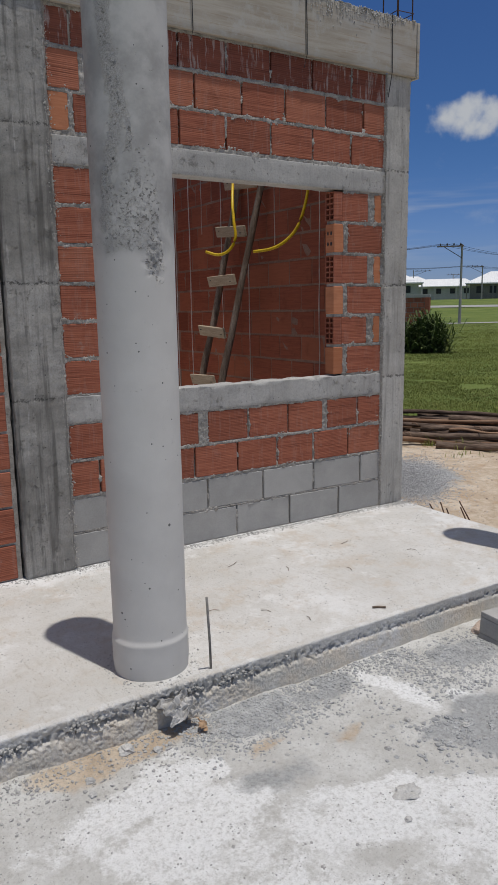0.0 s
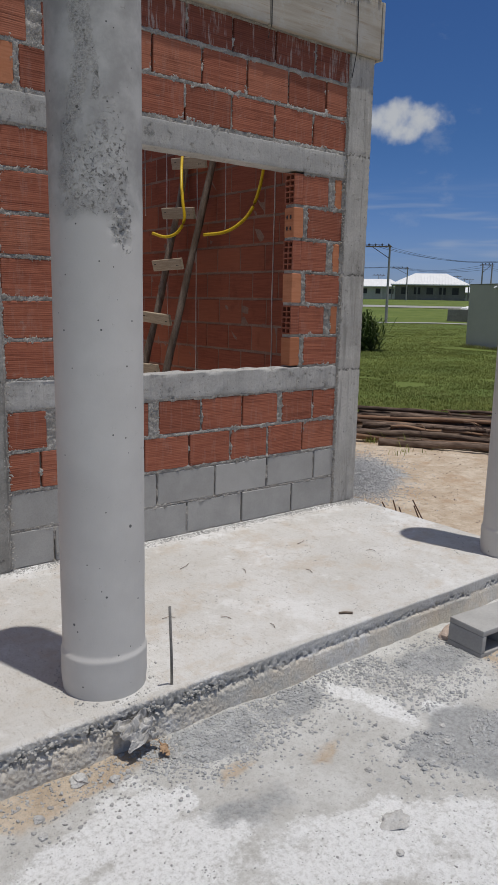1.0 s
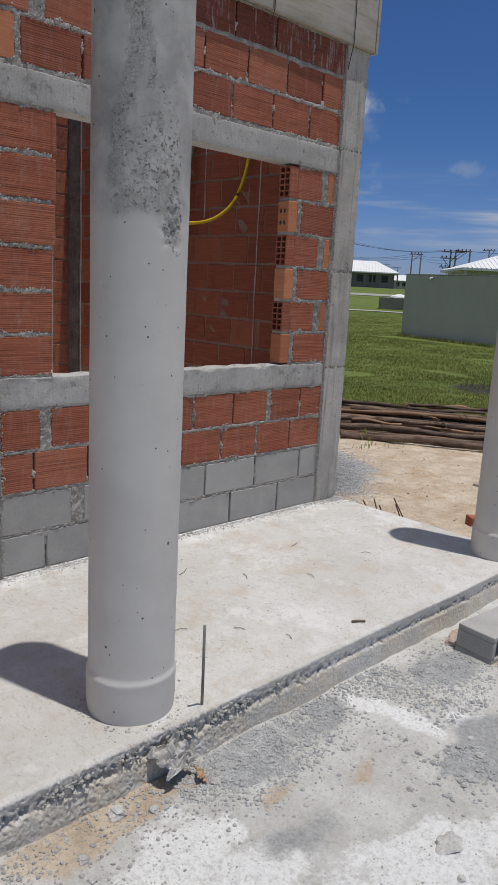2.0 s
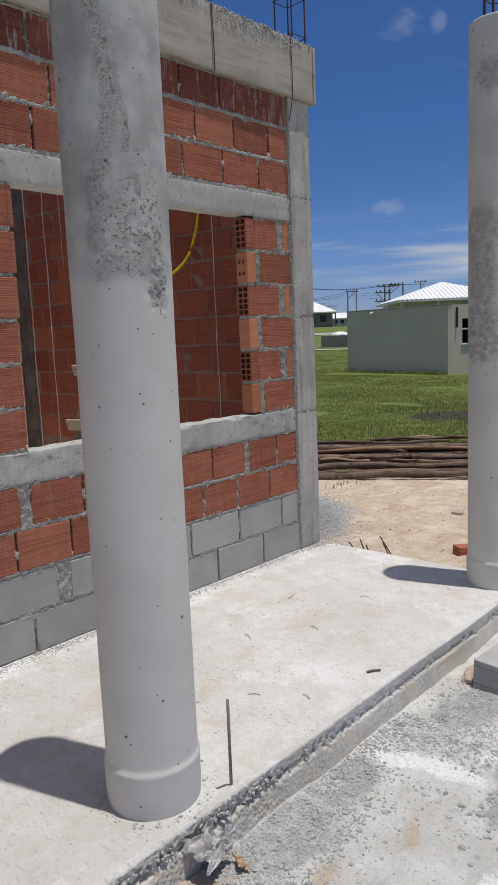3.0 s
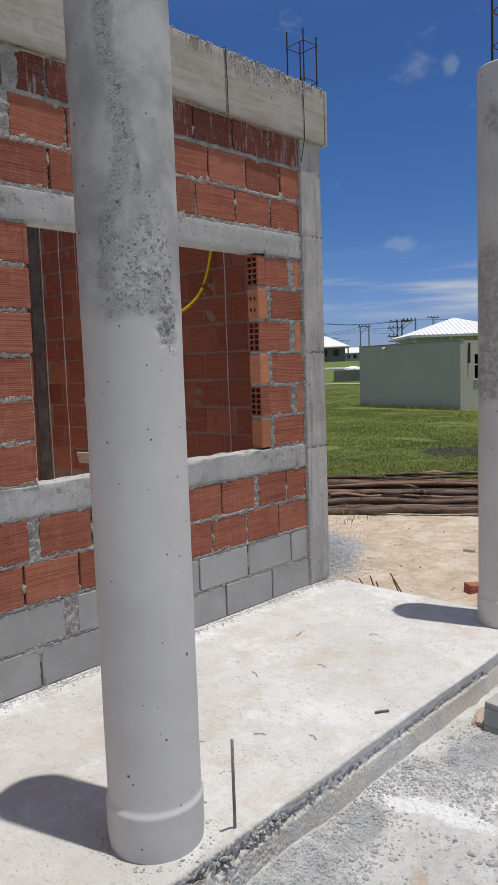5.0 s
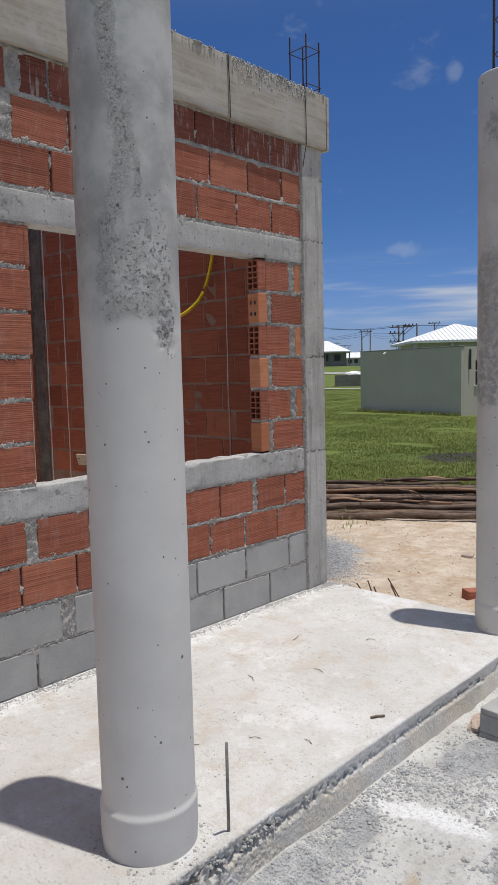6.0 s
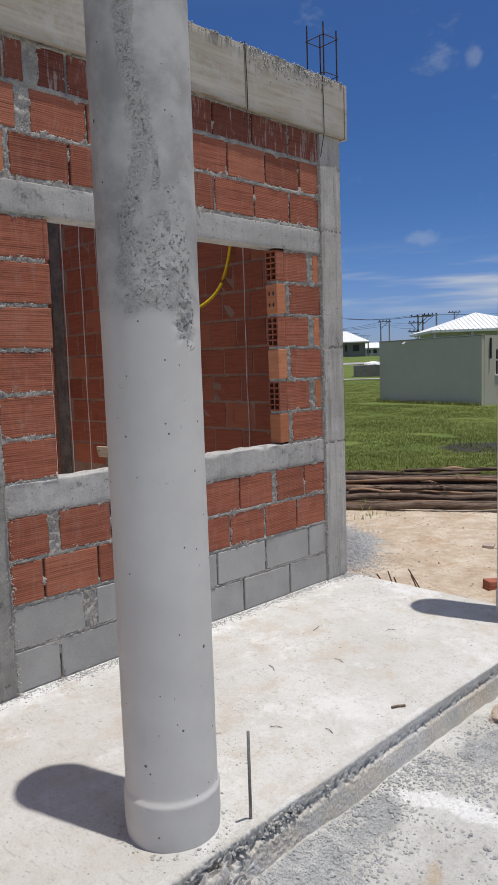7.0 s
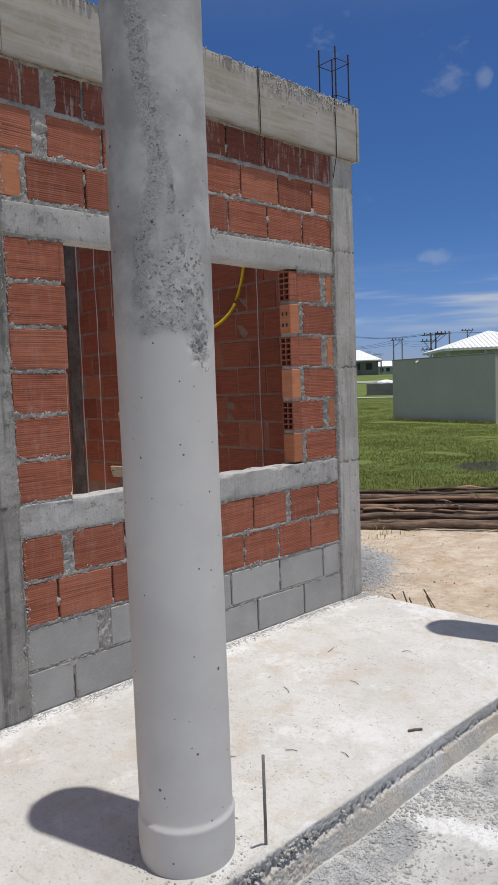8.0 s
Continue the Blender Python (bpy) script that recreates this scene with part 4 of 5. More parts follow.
def build_pillar(cx, cy, top, seed):
    p = tagged(empty("pillar", (cx, cy, 0)), "round grey concrete pillar with a moulded foot ring and rough patches", "pillar", group="porch pillars")
    n, r = 160, 0.1525
    zs = [0.0, 0.004, 0.05, 0.10, 0.140, 0.147, 0.154, 0.161, 0.168, 0.175] + [0.175 + 1.4 * i / 60 for i in range(1, 61)] + [1.575 + (top - 1.585) * i / 210 for i in range(1, 211)] + [top - 0.004, top]
    verts, rough, upper, pits = [], [], [], []
    for z in zs:
        for k in range(n):
            a = 2 * math.pi * k / n
            d = Vector((math.cos(a), math.sin(a), 0))
            rr = r
            if z <= 0.175:
                rr += 0.006 * (1 - ease(z, 0.140, 0.172)) + 0.002 * math.exp(-((z - 0.15) / 0.008) ** 2) - 0.004 * (1 - ease(z, 0.0, 0.05))
            if z > top - 0.003:
                rr -= 0.004
            q = Vector((d.x * r, d.y * r, z))
            # the face towards the camera: an angle of -115 degrees is its middle
            u = (math.degrees(a) + 128 + 180) % 360 - 180
            wob = noise.noise(q * 9 + Vector((seed, 0, 0)))
            uu = u + 5 * wob + 3 * noise.noise(q * 24)
            main = 0.85 * math.exp(-((uu - line(z, MAIN)) / 10.0) ** 2) * ease(z, 1.70, 1.8)
            fork = 0.55 * math.exp(-((uu - line(z, FORK)) / 9.0) ** 2) * ease(z, 1.75, 1.9) * (1 - ease(z, 2.05, 2.28))
            band = ease(z + 0.03 * wob, 1.66, 1.71) * (1 - ease(z + 0.09 * wob, 1.80, 2.08)) * (1 - ease(abs(u - 10), 28, 52))
            chip = math.exp(-(((uu - 45) / 14) ** 2 + ((z - 1.67 + 0.03 * wob) / 0.065) ** 2))
            veins = fork * ease(noise.noise(Vector((q.x * 40, q.y * 40, z * 14))), -0.1, 0.3)
            m = min(1.0, max(main * (0.65 + 0.35 * ease(z, 1.9, 2.3)), veins, 0.25 * band, 0.4 * chip))
            hollow = min(1.0, max(0.45 * main, 0.8 * veins, band * (0.42 + 0.4 * ease(u, -15, 40)), 1.2 * chip))
            if seed:
                m = 0.3 * ease(noise.noise(q * 3 + Vector((seed, 0, 0))), 0.1, 0.5)
                hollow = 0.0
            pits.append(hollow)
            h = m * 0.0016 * (noise.noise(q * 70) + 0.8 * noise.noise(q * 150) - 0.6) - (0.007 * chip * ease(noise.noise(q * 45), -0.1, 0.4) if not seed else 0.0)
            h += 0.0012 * noise.noise(q * 6) + (0.001 * ease(z + 0.01 * wob, 1.66, 1.70) if not seed else 0.0)
            verts.append(d * (rr + h) + Vector((0, 0, z)))
            rough.append(m)
            upper.append(ease(z + 0.02 * wob, 1.66, 1.70) * (0.4 if seed else 1.0))
    faces = []
    for j in range(len(zs) - 1):
        for k in range(n):
            faces.append((j * n + k, j * n + (k + 1) % n, (j + 1) * n + (k + 1) % n, (j + 1) * n + k))
    faces.append(tuple((len(zs) - 1) * n + k for k in range(n)))
    ob = link_mesh("shaft", verts, faces, M_PILLAR, p)
    attribute(ob, "rough", rough)
    attribute(ob, "pits", pits)
    attribute(ob, "upper", upper)
    for k, (sx, sy) in enumerate(((-1, -1), (1, -1), (1, 1), (-1, 1))):
        bm = bmesh.new()
        tube(bm, [(sx * 0.055, sy * 0.055, top - 0.1), (sx * 0.055, sy * 0.055, top + 0.25), (sx * 0.058, sy * 0.055, top + 0.42 + 0.03 * k)], 0.007, 6)
        part("bar", bm, M_STEEL, p, "rusty reinforcement bar")
    for z in (top + 0.12, top + 0.3):
        bm = bmesh.new()
        tube(bm, [(0.065 * math.cos(2 * math.pi * i / 12), 0.065 * math.sin(2 * math.pi * i / 12), z) for i in range(13)], 0.003, 5)
        part("stirrup", bm, M_STEEL, p)
    return p


build_pillar(-2.715, -1.315, 3.10, 0)
build_pillar(-0.11, -1.365, 3.10, 5)


# ---- loose stones, gravel and crumbs ----
def ico():
    bm = bmesh.new()
    bmesh.ops.create_icosphere(bm, subdivisions=1, radius=1.0)
    v = np.array([p.co[:] for p in bm.verts])
    f = np.array([[q.index for q in t.verts] for t in bm.faces])
    bm.free()
    return v, f


def low_ico():
    g = (1 + 5 ** 0.5) / 2
    v = np.array([(-1, g, 0), (1, g, 0), (-1, -g, 0), (1, -g, 0), (0, -1, g), (0, 1, g), (0, -1, -g), (0, 1, -g), (g, 0, -1), (g, 0, 1), (-g, 0, -1), (-g, 0, 1)], float)
    v /= np.linalg.norm(v[0])
    f = [(a, b, c) for a in range(12) for b in range(a + 1, 12) for c in range(b + 1, 12) if max(np.linalg.norm(v[a] - v[b]), np.linalg.norm(v[b] - v[c]), np.linalg.norm(v[a] - v[c])) < 1.1]
    f = [t if np.dot(np.cross(v[t[1]] - v[t[0]], v[t[2]] - v[t[0]]), v[t[0]]) > 0 else t[::-1] for t in f]
    return v, np.array(f)


LOW = low_ico()


def stones(name, spots, material, label, category, seed, flat=0.75, smooth=False):
    """Many small angular stones in one mesh; spots: x, y, z, size."""
    rng = np.random.default_rng(seed)
    v0, f0 = LOW
    verts, faces = [], []
    for i, (x, y, z, s) in enumerate(spots):
        d = v0 * rng.uniform(0.65, 1.25, (12, 1)) * np.array((rng.uniform(0.7, 1.3), rng.uniform(0.7, 1.3), flat * rng.uniform(0.7, 1.1)))
        a = rng.uniform(0, 6.28)
        c, n = math.cos(a), math.sin(a)
        d = d @ np.array(((c, n, 0), (-n, c, 0), (0, 0, 1)))
        verts.append(d * s + np.array((x, y, z + s * 0.25)))
        faces.append(f0 + 12 * i)
    ob = link_mesh(name, np.concatenate(verts).tolist(), np.concatenate(faces).tolist(), material, None, "", smooth)
    return tagged(ob, label, category, kind="stuff")


def scatter():
    rnd = random.Random(11)
    spots = []
    # crushed stone heap behind the corner
    for i in range(13000):
        u, v = rnd.gauss(0, 0.42), rnd.gauss(0, 0.36)
        x, y = 0.95 + 0.95 * u - 0.30 * v, 0.95 + 0.80 * u + 0.55 * v
        if x < 0.06 or (x < 0.25 and y > 0.5):
            continue
        h = 0.07 * math.exp(-(u / 0.5) ** 2 - (v / 0.4) ** 2)
        spots.append((x, y, land(x, y) + h * rnd.random(), rnd.uniform(0.003, 0.0085)))
    stones("gravel_heap", spots, M_STONE, "heap of grey crushed stone on sandy soil", "gravel", 1)
    spots = []
    grey = []
    for i in range(5200):
        x, y = -1.66 + rnd.gauss(0, 0.20), -2.16 + rnd.gauss(0, 0.15)
        if noise.noise(Vector((x * 5, y * 5, 0))) < -0.15:
            continue
        grey.append((x, y, land(x, y) - 0.002, rnd.choice((0.002, 0.002, 0.003, 0.003, 0.004, 0.005, 0.008)) * rnd.uniform(0.6, 1.5)))
    for i in range(3200):
        x, y = -1.35 + rnd.gauss(0, 0.25), -1.78 + rnd.gauss(0, 0.10)
        if y < EDGE - 0.025:
            grey.append((x, y, land(x, y) - 0.001, abs(rnd.gauss(0, 0.003)) + 0.0012))
    for i in range(4200):
        x, y = -2.42 + rnd.gauss(0, 0.17), -1.67 + rnd.gauss(0, 0.10)
        if y < EDGE - 0.025:
            grey.append((x, y, land(x, y) - 0.001, abs(rnd.gauss(0, 0.0032)) + 0.0012))
    for i in range(2600):
        x = rnd.uniform(-2.75, -1.5)
        y = EDGE - 0.025 - abs(rnd.gauss(0, 0.10))
        grey.append((x, y, land(x, y), abs(rnd.gauss(0, 0.0032)) + 0.0014))
    grey = [g for g in grey if blob(g[0], g[1], -1.825, -1.86, 0.075, 0.21, 0.05) < 0.5 * rnd.random()]
    stones("grey_rubble", grey, M_GREYRUBBLE, "loose blue-grey cement gravel along the slab", "rubble", 12)
    for i in range(900):
        x, y = rnd.uniform(-3.6, -2.6), EDGE - 0.02 - abs(rnd.gauss(0, 0.13))
        spots.append((x, y, land(x, y), abs(rnd.gauss(0, 0.003)) + 0.0015))
    for i in range(9000):
        x, y = rnd.uniform(-3.9, -0.6), rnd.uniform(-3.0, EDGE - 0.03)
        if noise.noise(Vector((x * 3, y * 3, 7))) + 0.5 * noise.noise(Vector((x * 11, y * 11, 7))) < 0.05 and rnd.random() < 0.8:
            continue
        spots.append((x, y, land(x, y) - 0.001, abs(rnd.gauss(0, 0.0017)) + 0.0008))
    stones("rubble", spots, M_RUBBLE, "loose cement crumbs and pebbles on dusty ground", "rubble", 2)
    spots = []
    for i in range(1500):
        x, y = rnd.uniform(0.1, 3.6), rnd.uniform(-1.6, 1.8)
        spots.append((x, y, land(x, y), abs(rnd.gauss(0, 0.0038)) + 0.0012))
    stones("sand_pebbles", spots, M_SANDSTONE, "small pebbles scattered over sandy soil", "pebbles", 3)
    spots = []
    # crumbs at the foot of the wall and over the slab
    for i in range(5200):
        x = rnd.uniform(-3.3, 0.0)
        y = -0.012 - abs(rnd.gauss(0, 0.035))
        if x > -2.9 or rnd.random() < 0.6:
            spots.append((x, y, 0.0, abs(rnd.gauss(0, 0.002)) + 0.0008))
    for i in range(350):
        x, y = -0.03 + rnd.gauss(0, 0.07), -0.02 - abs(rnd.gauss(0, 0.05))
        spots.append((min(x, 0.0), y, 0.0, abs(rnd.gauss(0, 0.0025)) + 0.001))
    for i in range(9000):
        x, y = rnd.uniform(-3.4, -0.02), rnd.uniform(EDGE + 0.02, -0.1)
        if noise.noise(Vector((x * 4, y * 4, 3))) + 0.6 * noise.noise(Vector((x * 13, y * 13, 3))) < 0.08:
            continue
        spots.append((x, y, -0.0005, abs(rnd.gauss(0, 0.0014)) + 0.0008))
    for i in range(220):
        a = rnd.uniform(0, 6.28)
        r = 0.165 + abs(rnd.gauss(0, 0.025))
        x, y = -2.715 + r * math.cos(a), -1.315 + r * math.sin(a)
        if y > EDGE + 0.01:
            spots.append((x, y, 0.0, abs(rnd.gauss(0, 0.0025)) + 0.001))
    stones("mortar_crumbs", spots, M_RUBBLE, "dried mortar crumbs at the foot of the wall", "crumbs", 4)
    spots = []
    # stones laid bare along the slab's broken edge
    for i in range(700):
        x = rnd.uniform(-3.5, -2.15)
        if noise.noise(Vector((x * 6, 0, 4))) < -0.05:
            continue
        spots.append((x, EDGE + 0.004 + rnd.uniform(-0.010, 0.008), -0.05 + rnd.gauss(0, 0.014), rnd.choice((0.003, 0.004, 0.005, 0.007, 0.010))))
    stones("edge_stones", spots, M_EDGE, "bare aggregate in the broken slab edge", "aggregate", 5, 0.9)


scatter()


def splatter():
    """Mortar squeezed out where the brickwork meets the columns and along the beams."""
    rnd = random.Random(5)
    spots = []
    for i in range(3200):
        x = rnd.choice((-0.228, -2.59)) + rnd.gauss(0, 0.012)
        z = rnd.uniform(0.0, 3.0)
        if noise.noise(Vector((x * 4, z * 5, 1))) > -0.2:
            spots.append((x, -0.010 if x > -1 else -0.024, z, abs(rnd.gauss(0, 0.002)) + 0.001))
    stones("mortar_splatter", spots, M_MORTAR, "rough mortar squeezed from joints along the columns", "mortar", 9, 1.0)


splatter()


def lump(name, at, size, seed, material, label, category, group="", crumple=0.35, squash=(1, 1, 0.6)):
    bm = bmesh.new()
    bmesh.ops.create_icosphere(bm, subdivisions=3, radius=1.0)
    for v in bm.verts:
        q = v.co * 1.6 + Vector((seed * 3.1, seed, 0))
        k = 1 + crumple * (noise.noise(q) + 0.6 * noise.noise(q * 2.3) + 0.35 * noise.noise(q * 5))
        v.co = Vector((v.co.x * squash[0], v.co.y * squash[1], v.co.z * squash[2])) * (k * size)
    ob = part(name, bm, material, None, "", False)
    ob.location = at
    return tagged(ob, label, category, group)


def build_rocks():
    for i, (x, y, s) in enumerate([(-2.14, -2.14, 0.020), (-1.95, -2.05, 0.022), (-2.48, -1.97, 0.013), (-3.14, -1.70, 0.028), (-3.16, -1.78, 0.024), (-2.96, -1.60, 0.05), (-2.59, -1.66, 0.022), (-2.63, -1.69, 0.026), (-1.78, -2.2, 0.026), (-1.7, -2.12, 0.02), (-2.35, -2.46, 0.02), (-2.86, -1.66, 0.03)]):
        lump("stone", (x, y, land(x, y) + s * 0.12), s * 0.62, i + 1.3, M_RUBBLE, "grey lump of old cement lying in the dust", "stone", "stones before the slab")
    lump("cement_lump", (-2.26, -2.36, land(-2.26, -2.36) + 0.004), 0.05, 31, M_RUBBLE, "flat broken cake of pale cement on dusty ground", "cement lump", "", 0.5, (1, 0.7, 0.28))
    lump("pale_stone", (-1.02, -1.66, -0.15), 0.07, 9, M_SANDSTONE, "rounded pinkish stone beside the concrete block", "stone", "", 0.3, (1.2, 0.6, 0.6))


M_PAPER = grainy("dusty_paper", (0.40, 0.39, 0.37), (0.52, 0.50, 0.47), 14.0, 90.0, 0.9, 0.4, 0.004)
M_LEAF = grainy("dry_leaf", (0.34, 0.22, 0.13), (0.46, 0.31, 0.19), 14.0, 90.0, 0.8, 0.3, 0.002)
build_rocks()


def crumpled(name, at, wide, deep, high, seed, material, label, category, turn=0.0):
    """A crushed sheet: a fine grid folded by noise."""
    n = 34
    verts, faces = [], []
    for j in range(n + 1):
        for i in range(n + 1):
            u, v = i / n - 0.5, j / n - 0.5
            q = Vector((u * 3.2 + seed, v * 3.2, seed))
            fold = abs(noise.noise(q)) + 0.6 * abs(noise.noise(q * 2.1))
            verts.append((u * wide + 0.02 * noise.noise(q * 1.7), v * deep + 0.02 * noise.noise(q * 1.3 + Vector((5, 0, 0))), high * (fold * 1.6 - 1.8 * (u * u + v * v)) ))
    for j in range(n):
        for i in range(n):
            faces.append((j * (n + 1) + i, j * (n + 1) + i + 1, (j + 1) * (n + 1) + i + 1, (j + 1) * (n + 1) + i))
    ob = link_mesh(name, verts, faces, material, None, "", False)
    ob.matrix_basis = Matrix.Translation(at) @ pose(0, 0, 0, 24, 0, turn)
    mod = ob.modifiers.new("thick", "SOLIDIFY")
    mod.thickness = 0.002
    return tagged(ob, label, category)


crumpled("cement_bag", (-2.725, -1.578, -0.068), 0.13, 0.105, 0.035, 2.0, M_PAPER, "crumpled dusty cement bag stuffed under the slab edge", "paper bag", 15)
crumpled("dry_leaf", (-2.655, -1.645, -0.135), 0.05, 0.03, 0.012, 7.0, M_LEAF, "curled brown dry leaf on rubble", "leaf", 60)


# ---- steel about the slab ----
def bar_thing(name, pts, r, label, category="rebar", group="", material=None):
    bm = bmesh.new()
    o = Vector(pts[0])
    tube(bm, [Vector(p) - o for p in pts], r, 7, 0.1)
    ob = part(name, bm, material or M_STEEL, None, "", True)
    ob.location = o
    return tagged(ob, label, category, group)


M_GREYSTEEL = grainy("dusty_steel", (0.16, 0.15, 0.14), (0.30, 0.29, 0.27), 20.0, 200.0, 0.7, 0.4, 0.001, 0.1, 0.3)
bar_thing("rebar_pin", [(-2.527, -1.491, -0.01), (-2.533, -1.498, 0.12), (-2.555, -1.521, 0.329)], 0.0055, "thin steel rod standing upright in the slab", "rebar", "", M_GREYSTEEL)
bar_thing("twig", [(-1.56, -1.41, 0.006), (-1.53, -1.425, 0.007), (-1.505, -1.445, 0.006)], 0.0055, "short dark stick lying on the slab", "stick", "", M_POLE)
for i, (x, y, a, l) in enumerate([(-2.35, -0.62, 0.4, 0.09), (-2.0, -1.16, 2.0, 0.05), (-1.85, -0.5, 0.3, 0.10), (-1.6, -0.75, 0.9, 0.07), (-1.3, -0.95, 1.2, 0.06), (-1.05, -0.55, 0.1, 0.08), (-0.75, -0.9, 2.2, 0.05), (-2.2, -1.0, 2.6, 0.06), (-1.9, -1.35, 1.1, 0.05)]):
    bar_thing("splinter", [(x, y, 0.003), (x + l * 0.5 * math.cos(a), y + l * 0.5 * math.sin(a), 0.006), (x + l * math.cos(a + 0.2), y + l * math.sin(a + 0.2), 0.003)], 0.0014, "dark wood splinter lying on the slab", "splinter", "splinters on the slab", M_POLE)
for i, (x, y, dx, dy, h) in enumerate([(0.20, -0.22, -0.075, 0.07, 0.20), (0.24, -0.25, -0.05, 0.04, 0.22), (0.27, -0.27, -0.03, 0.04, 0.15), (0.26, -0.45, -0.06, 0.06, 0.22), (0.31, -0.44, -0.08, 0.10, 0.26)]):
    bar_thing("starter_bar", [(x - dx * 0.3, y - dy * 0.3, -0.24), (x, y, -0.15), (x + dx * 0.8, y + dy * 0.8, -0.16 + h * 0.75)], 0.005, "rusty starter bar sticking out of the soil", "rebar", "starter bars beyond the slab")
bar_thing("bent_bar", [(0.18, -0.2, -0.13), (0.28, -0.35, -0.125), (0.33, -0.5, -0.14)], 0.005, "rusty bar lying between the starter bars", "rebar")


# ---- blocks lying about ----
def build_hollow_block():
    b = tagged(empty("hollow_block", (-1.085, -1.885, -0.165)), "grey hollow concrete block lying on its side by the slab", "concrete block")
    L, W, H, t = 0.39, 0.19, 0.14, 0.028
    for name, dims in (("shell", (0, L, 0, W, 0, t)), ("shell", (0, L, 0, W, H - t, H)), ("web", (0, t, 0.0, W, t, H - t)), ("web", (L / 2 - t / 2, L / 2 + t / 2, 0.006, W, t, H - t)), ("web", (L - t, L, 0.0, W, t, H - t))):
        v, f = rough_box((dims[0], dims[2], dims[4]), (dims[1], dims[3], dims[5]), 0.03, 0.004, 0.0012, 30)
        link_mesh(name, v, f, M_BLOCK, b)
    v, f = rough_box((t * 0.8, W - 0.02, t * 0.9), (L - t * 0.8, W - 0.004, H - t * 0.9), 0.05, 0.003, 0.001)
    link_mesh("back_web", v, f, M_BLOCK, b)
    b.matrix_basis = Matrix.Translation((-1.115, -1.885, -0.168)) @ pose(0, 0, 0, 0, 0, -1.5) @ pose(0, 0, 0, 1.5, 2, 0)


build_hollow_block()


def loose_brick(at, turn, dims, material, label):
    v, f = rough_box((-dims[0] / 2, -dims[1] / 2, 0), (dims[0] / 2, dims[1] / 2, dims[2]), 0.03, 0.004, 0.0015, 25)
    ob = link_mesh("loose_brick", v, f, material)
    ob.matrix_basis = Matrix.Translation(at) @ pose(0, 0, 0, 0, 3, turn)
    tagged(ob, label, "brick")


loose_brick((0.83, -0.80, -0.20), -35, (0.30, 0.10, 0.10), M_BRICK, "red clay brick lying on the sand")
loose_brick((1.86, -0.17, -0.20), 20, (0.13, 0.10, 0.06), M_SANDSTONE, "piece of pale brick lying on the sand")


# ---- inside the room ----
def build_ladder():
    lad = tagged(empty("ladder", (-0.95, 1.85, 0)), "rough ladder of two poles with nailed plank rungs, leaning on brick", "ladder")
    o = lad.location

    def at(z, y):
        return Vector((-0.268 - 0.206 * (2.6 - z), y, z)) - o

    for k, (ya, yb) in enumerate(((1.99, 1.83), (1.67, 1.42))):
        bm = bmesh.new()
        pts = []
        for i in range(15):
            z = 2.86 * i / 14
            p = at(z, ya + (yb - ya) * i / 14)
            pts.append(p + Vector((0.012 * noise.noise(Vector((z * 1.5, k * 5, 0))), 0.018 * noise.noise(Vector((z * 1.7, k * 9, 4))), 0)))
        tube(bm, pts, [0.034 - 0.007 * i / 14 for i in range(15)], 10, 0.25, k)
        part("pole", bm, M_POLE, lad, "crooked bark-stripped pole", True)
    for i, z in enumerate((0.42, 0.84, 1.27, 1.72, 2.145, 2.555)):
        bm = bmesh.new()
        w = 0.205 + 0.008 * i
        box(bm, -0.012, 0.012, -w, w, -0.046, 0.046, 0.003)
        r = part("rung", bm, M_PLANK, lad)
        r.matrix_basis = Matrix.Translation(at(z, 1.868 - 0.07 * (z - 0.84)) + Vector((-0.042, 0, 0.0))) @ pose(0, 0, 0, (2, -2, 3, -1, 4, 5)[i], -14, 0)
        for y in (-0.18, -0.16, 0.17, 0.185):
            bm = bmesh.new()
            tube(bm, [(-0.016, y, 0.012 * (1 if y > 0 else -1)), (-0.010, y, 0.012 * (1 if y > 0 else -1))], 0.004, 6)
            part("nail", bm, M_WIRE, r)


build_ladder()


def smooth_line(pts, n=5):
    """A Catmull-Rom line through the points."""
    p = [Vector(q) for q in pts]
    p = [p[0] * 2 - p[1]] + p + [p[-1] * 2 - p[-2]]
    out = []
    for i in range(1, len(p) - 2):
        for k in range(n):
            t = k / n
            out.append(0.5 * (2 * p[i] + (p[i + 1] - p[i - 1]) * t + (2 * p[i - 1] - 5 * p[i] + 4 * p[i + 1] - p[i + 2]) * t * t + (3 * p[i] - p[i - 1] - 3 * p[i + 1] + p[i + 2]) * t ** 3))
    return out + [p[-2]]


def hose(pts, label):
    bm = bmesh.new()
    tube(bm, smooth_line(pts), 0.0125, 10)
    tagged(part("conduit_hose", bm, M_HOSE, None, "", True), label, "conduit hose", "conduit hoses")


hose([(-0.23, 0.80, 3.10), (-0.25, 0.80, 2.75), (-0.27, 0.81, 2.42), (-0.295, 0.845, 2.22), (-0.335, 0.895, 2.08), (-0.40, 0.975, 1.985), (-0.47, 1.06, 1.94), (-0.56, 1.17, 1.925)], "yellow plastic conduit hose hanging from the beam in a curve")
hose([(-0.23, 1.86, 3.10), (-0.34, 1.80, 2.7), (-0.50, 1.58, 2.40), (-0.545, 1.49, 2.2), (-0.55, 1.46, 2.06), (-0.59, 1.50, 1.96), (-0.65, 1.58, 1.925), (-0.72, 1.67, 1.955)], "yellow plastic conduit hose hanging behind the ladder")


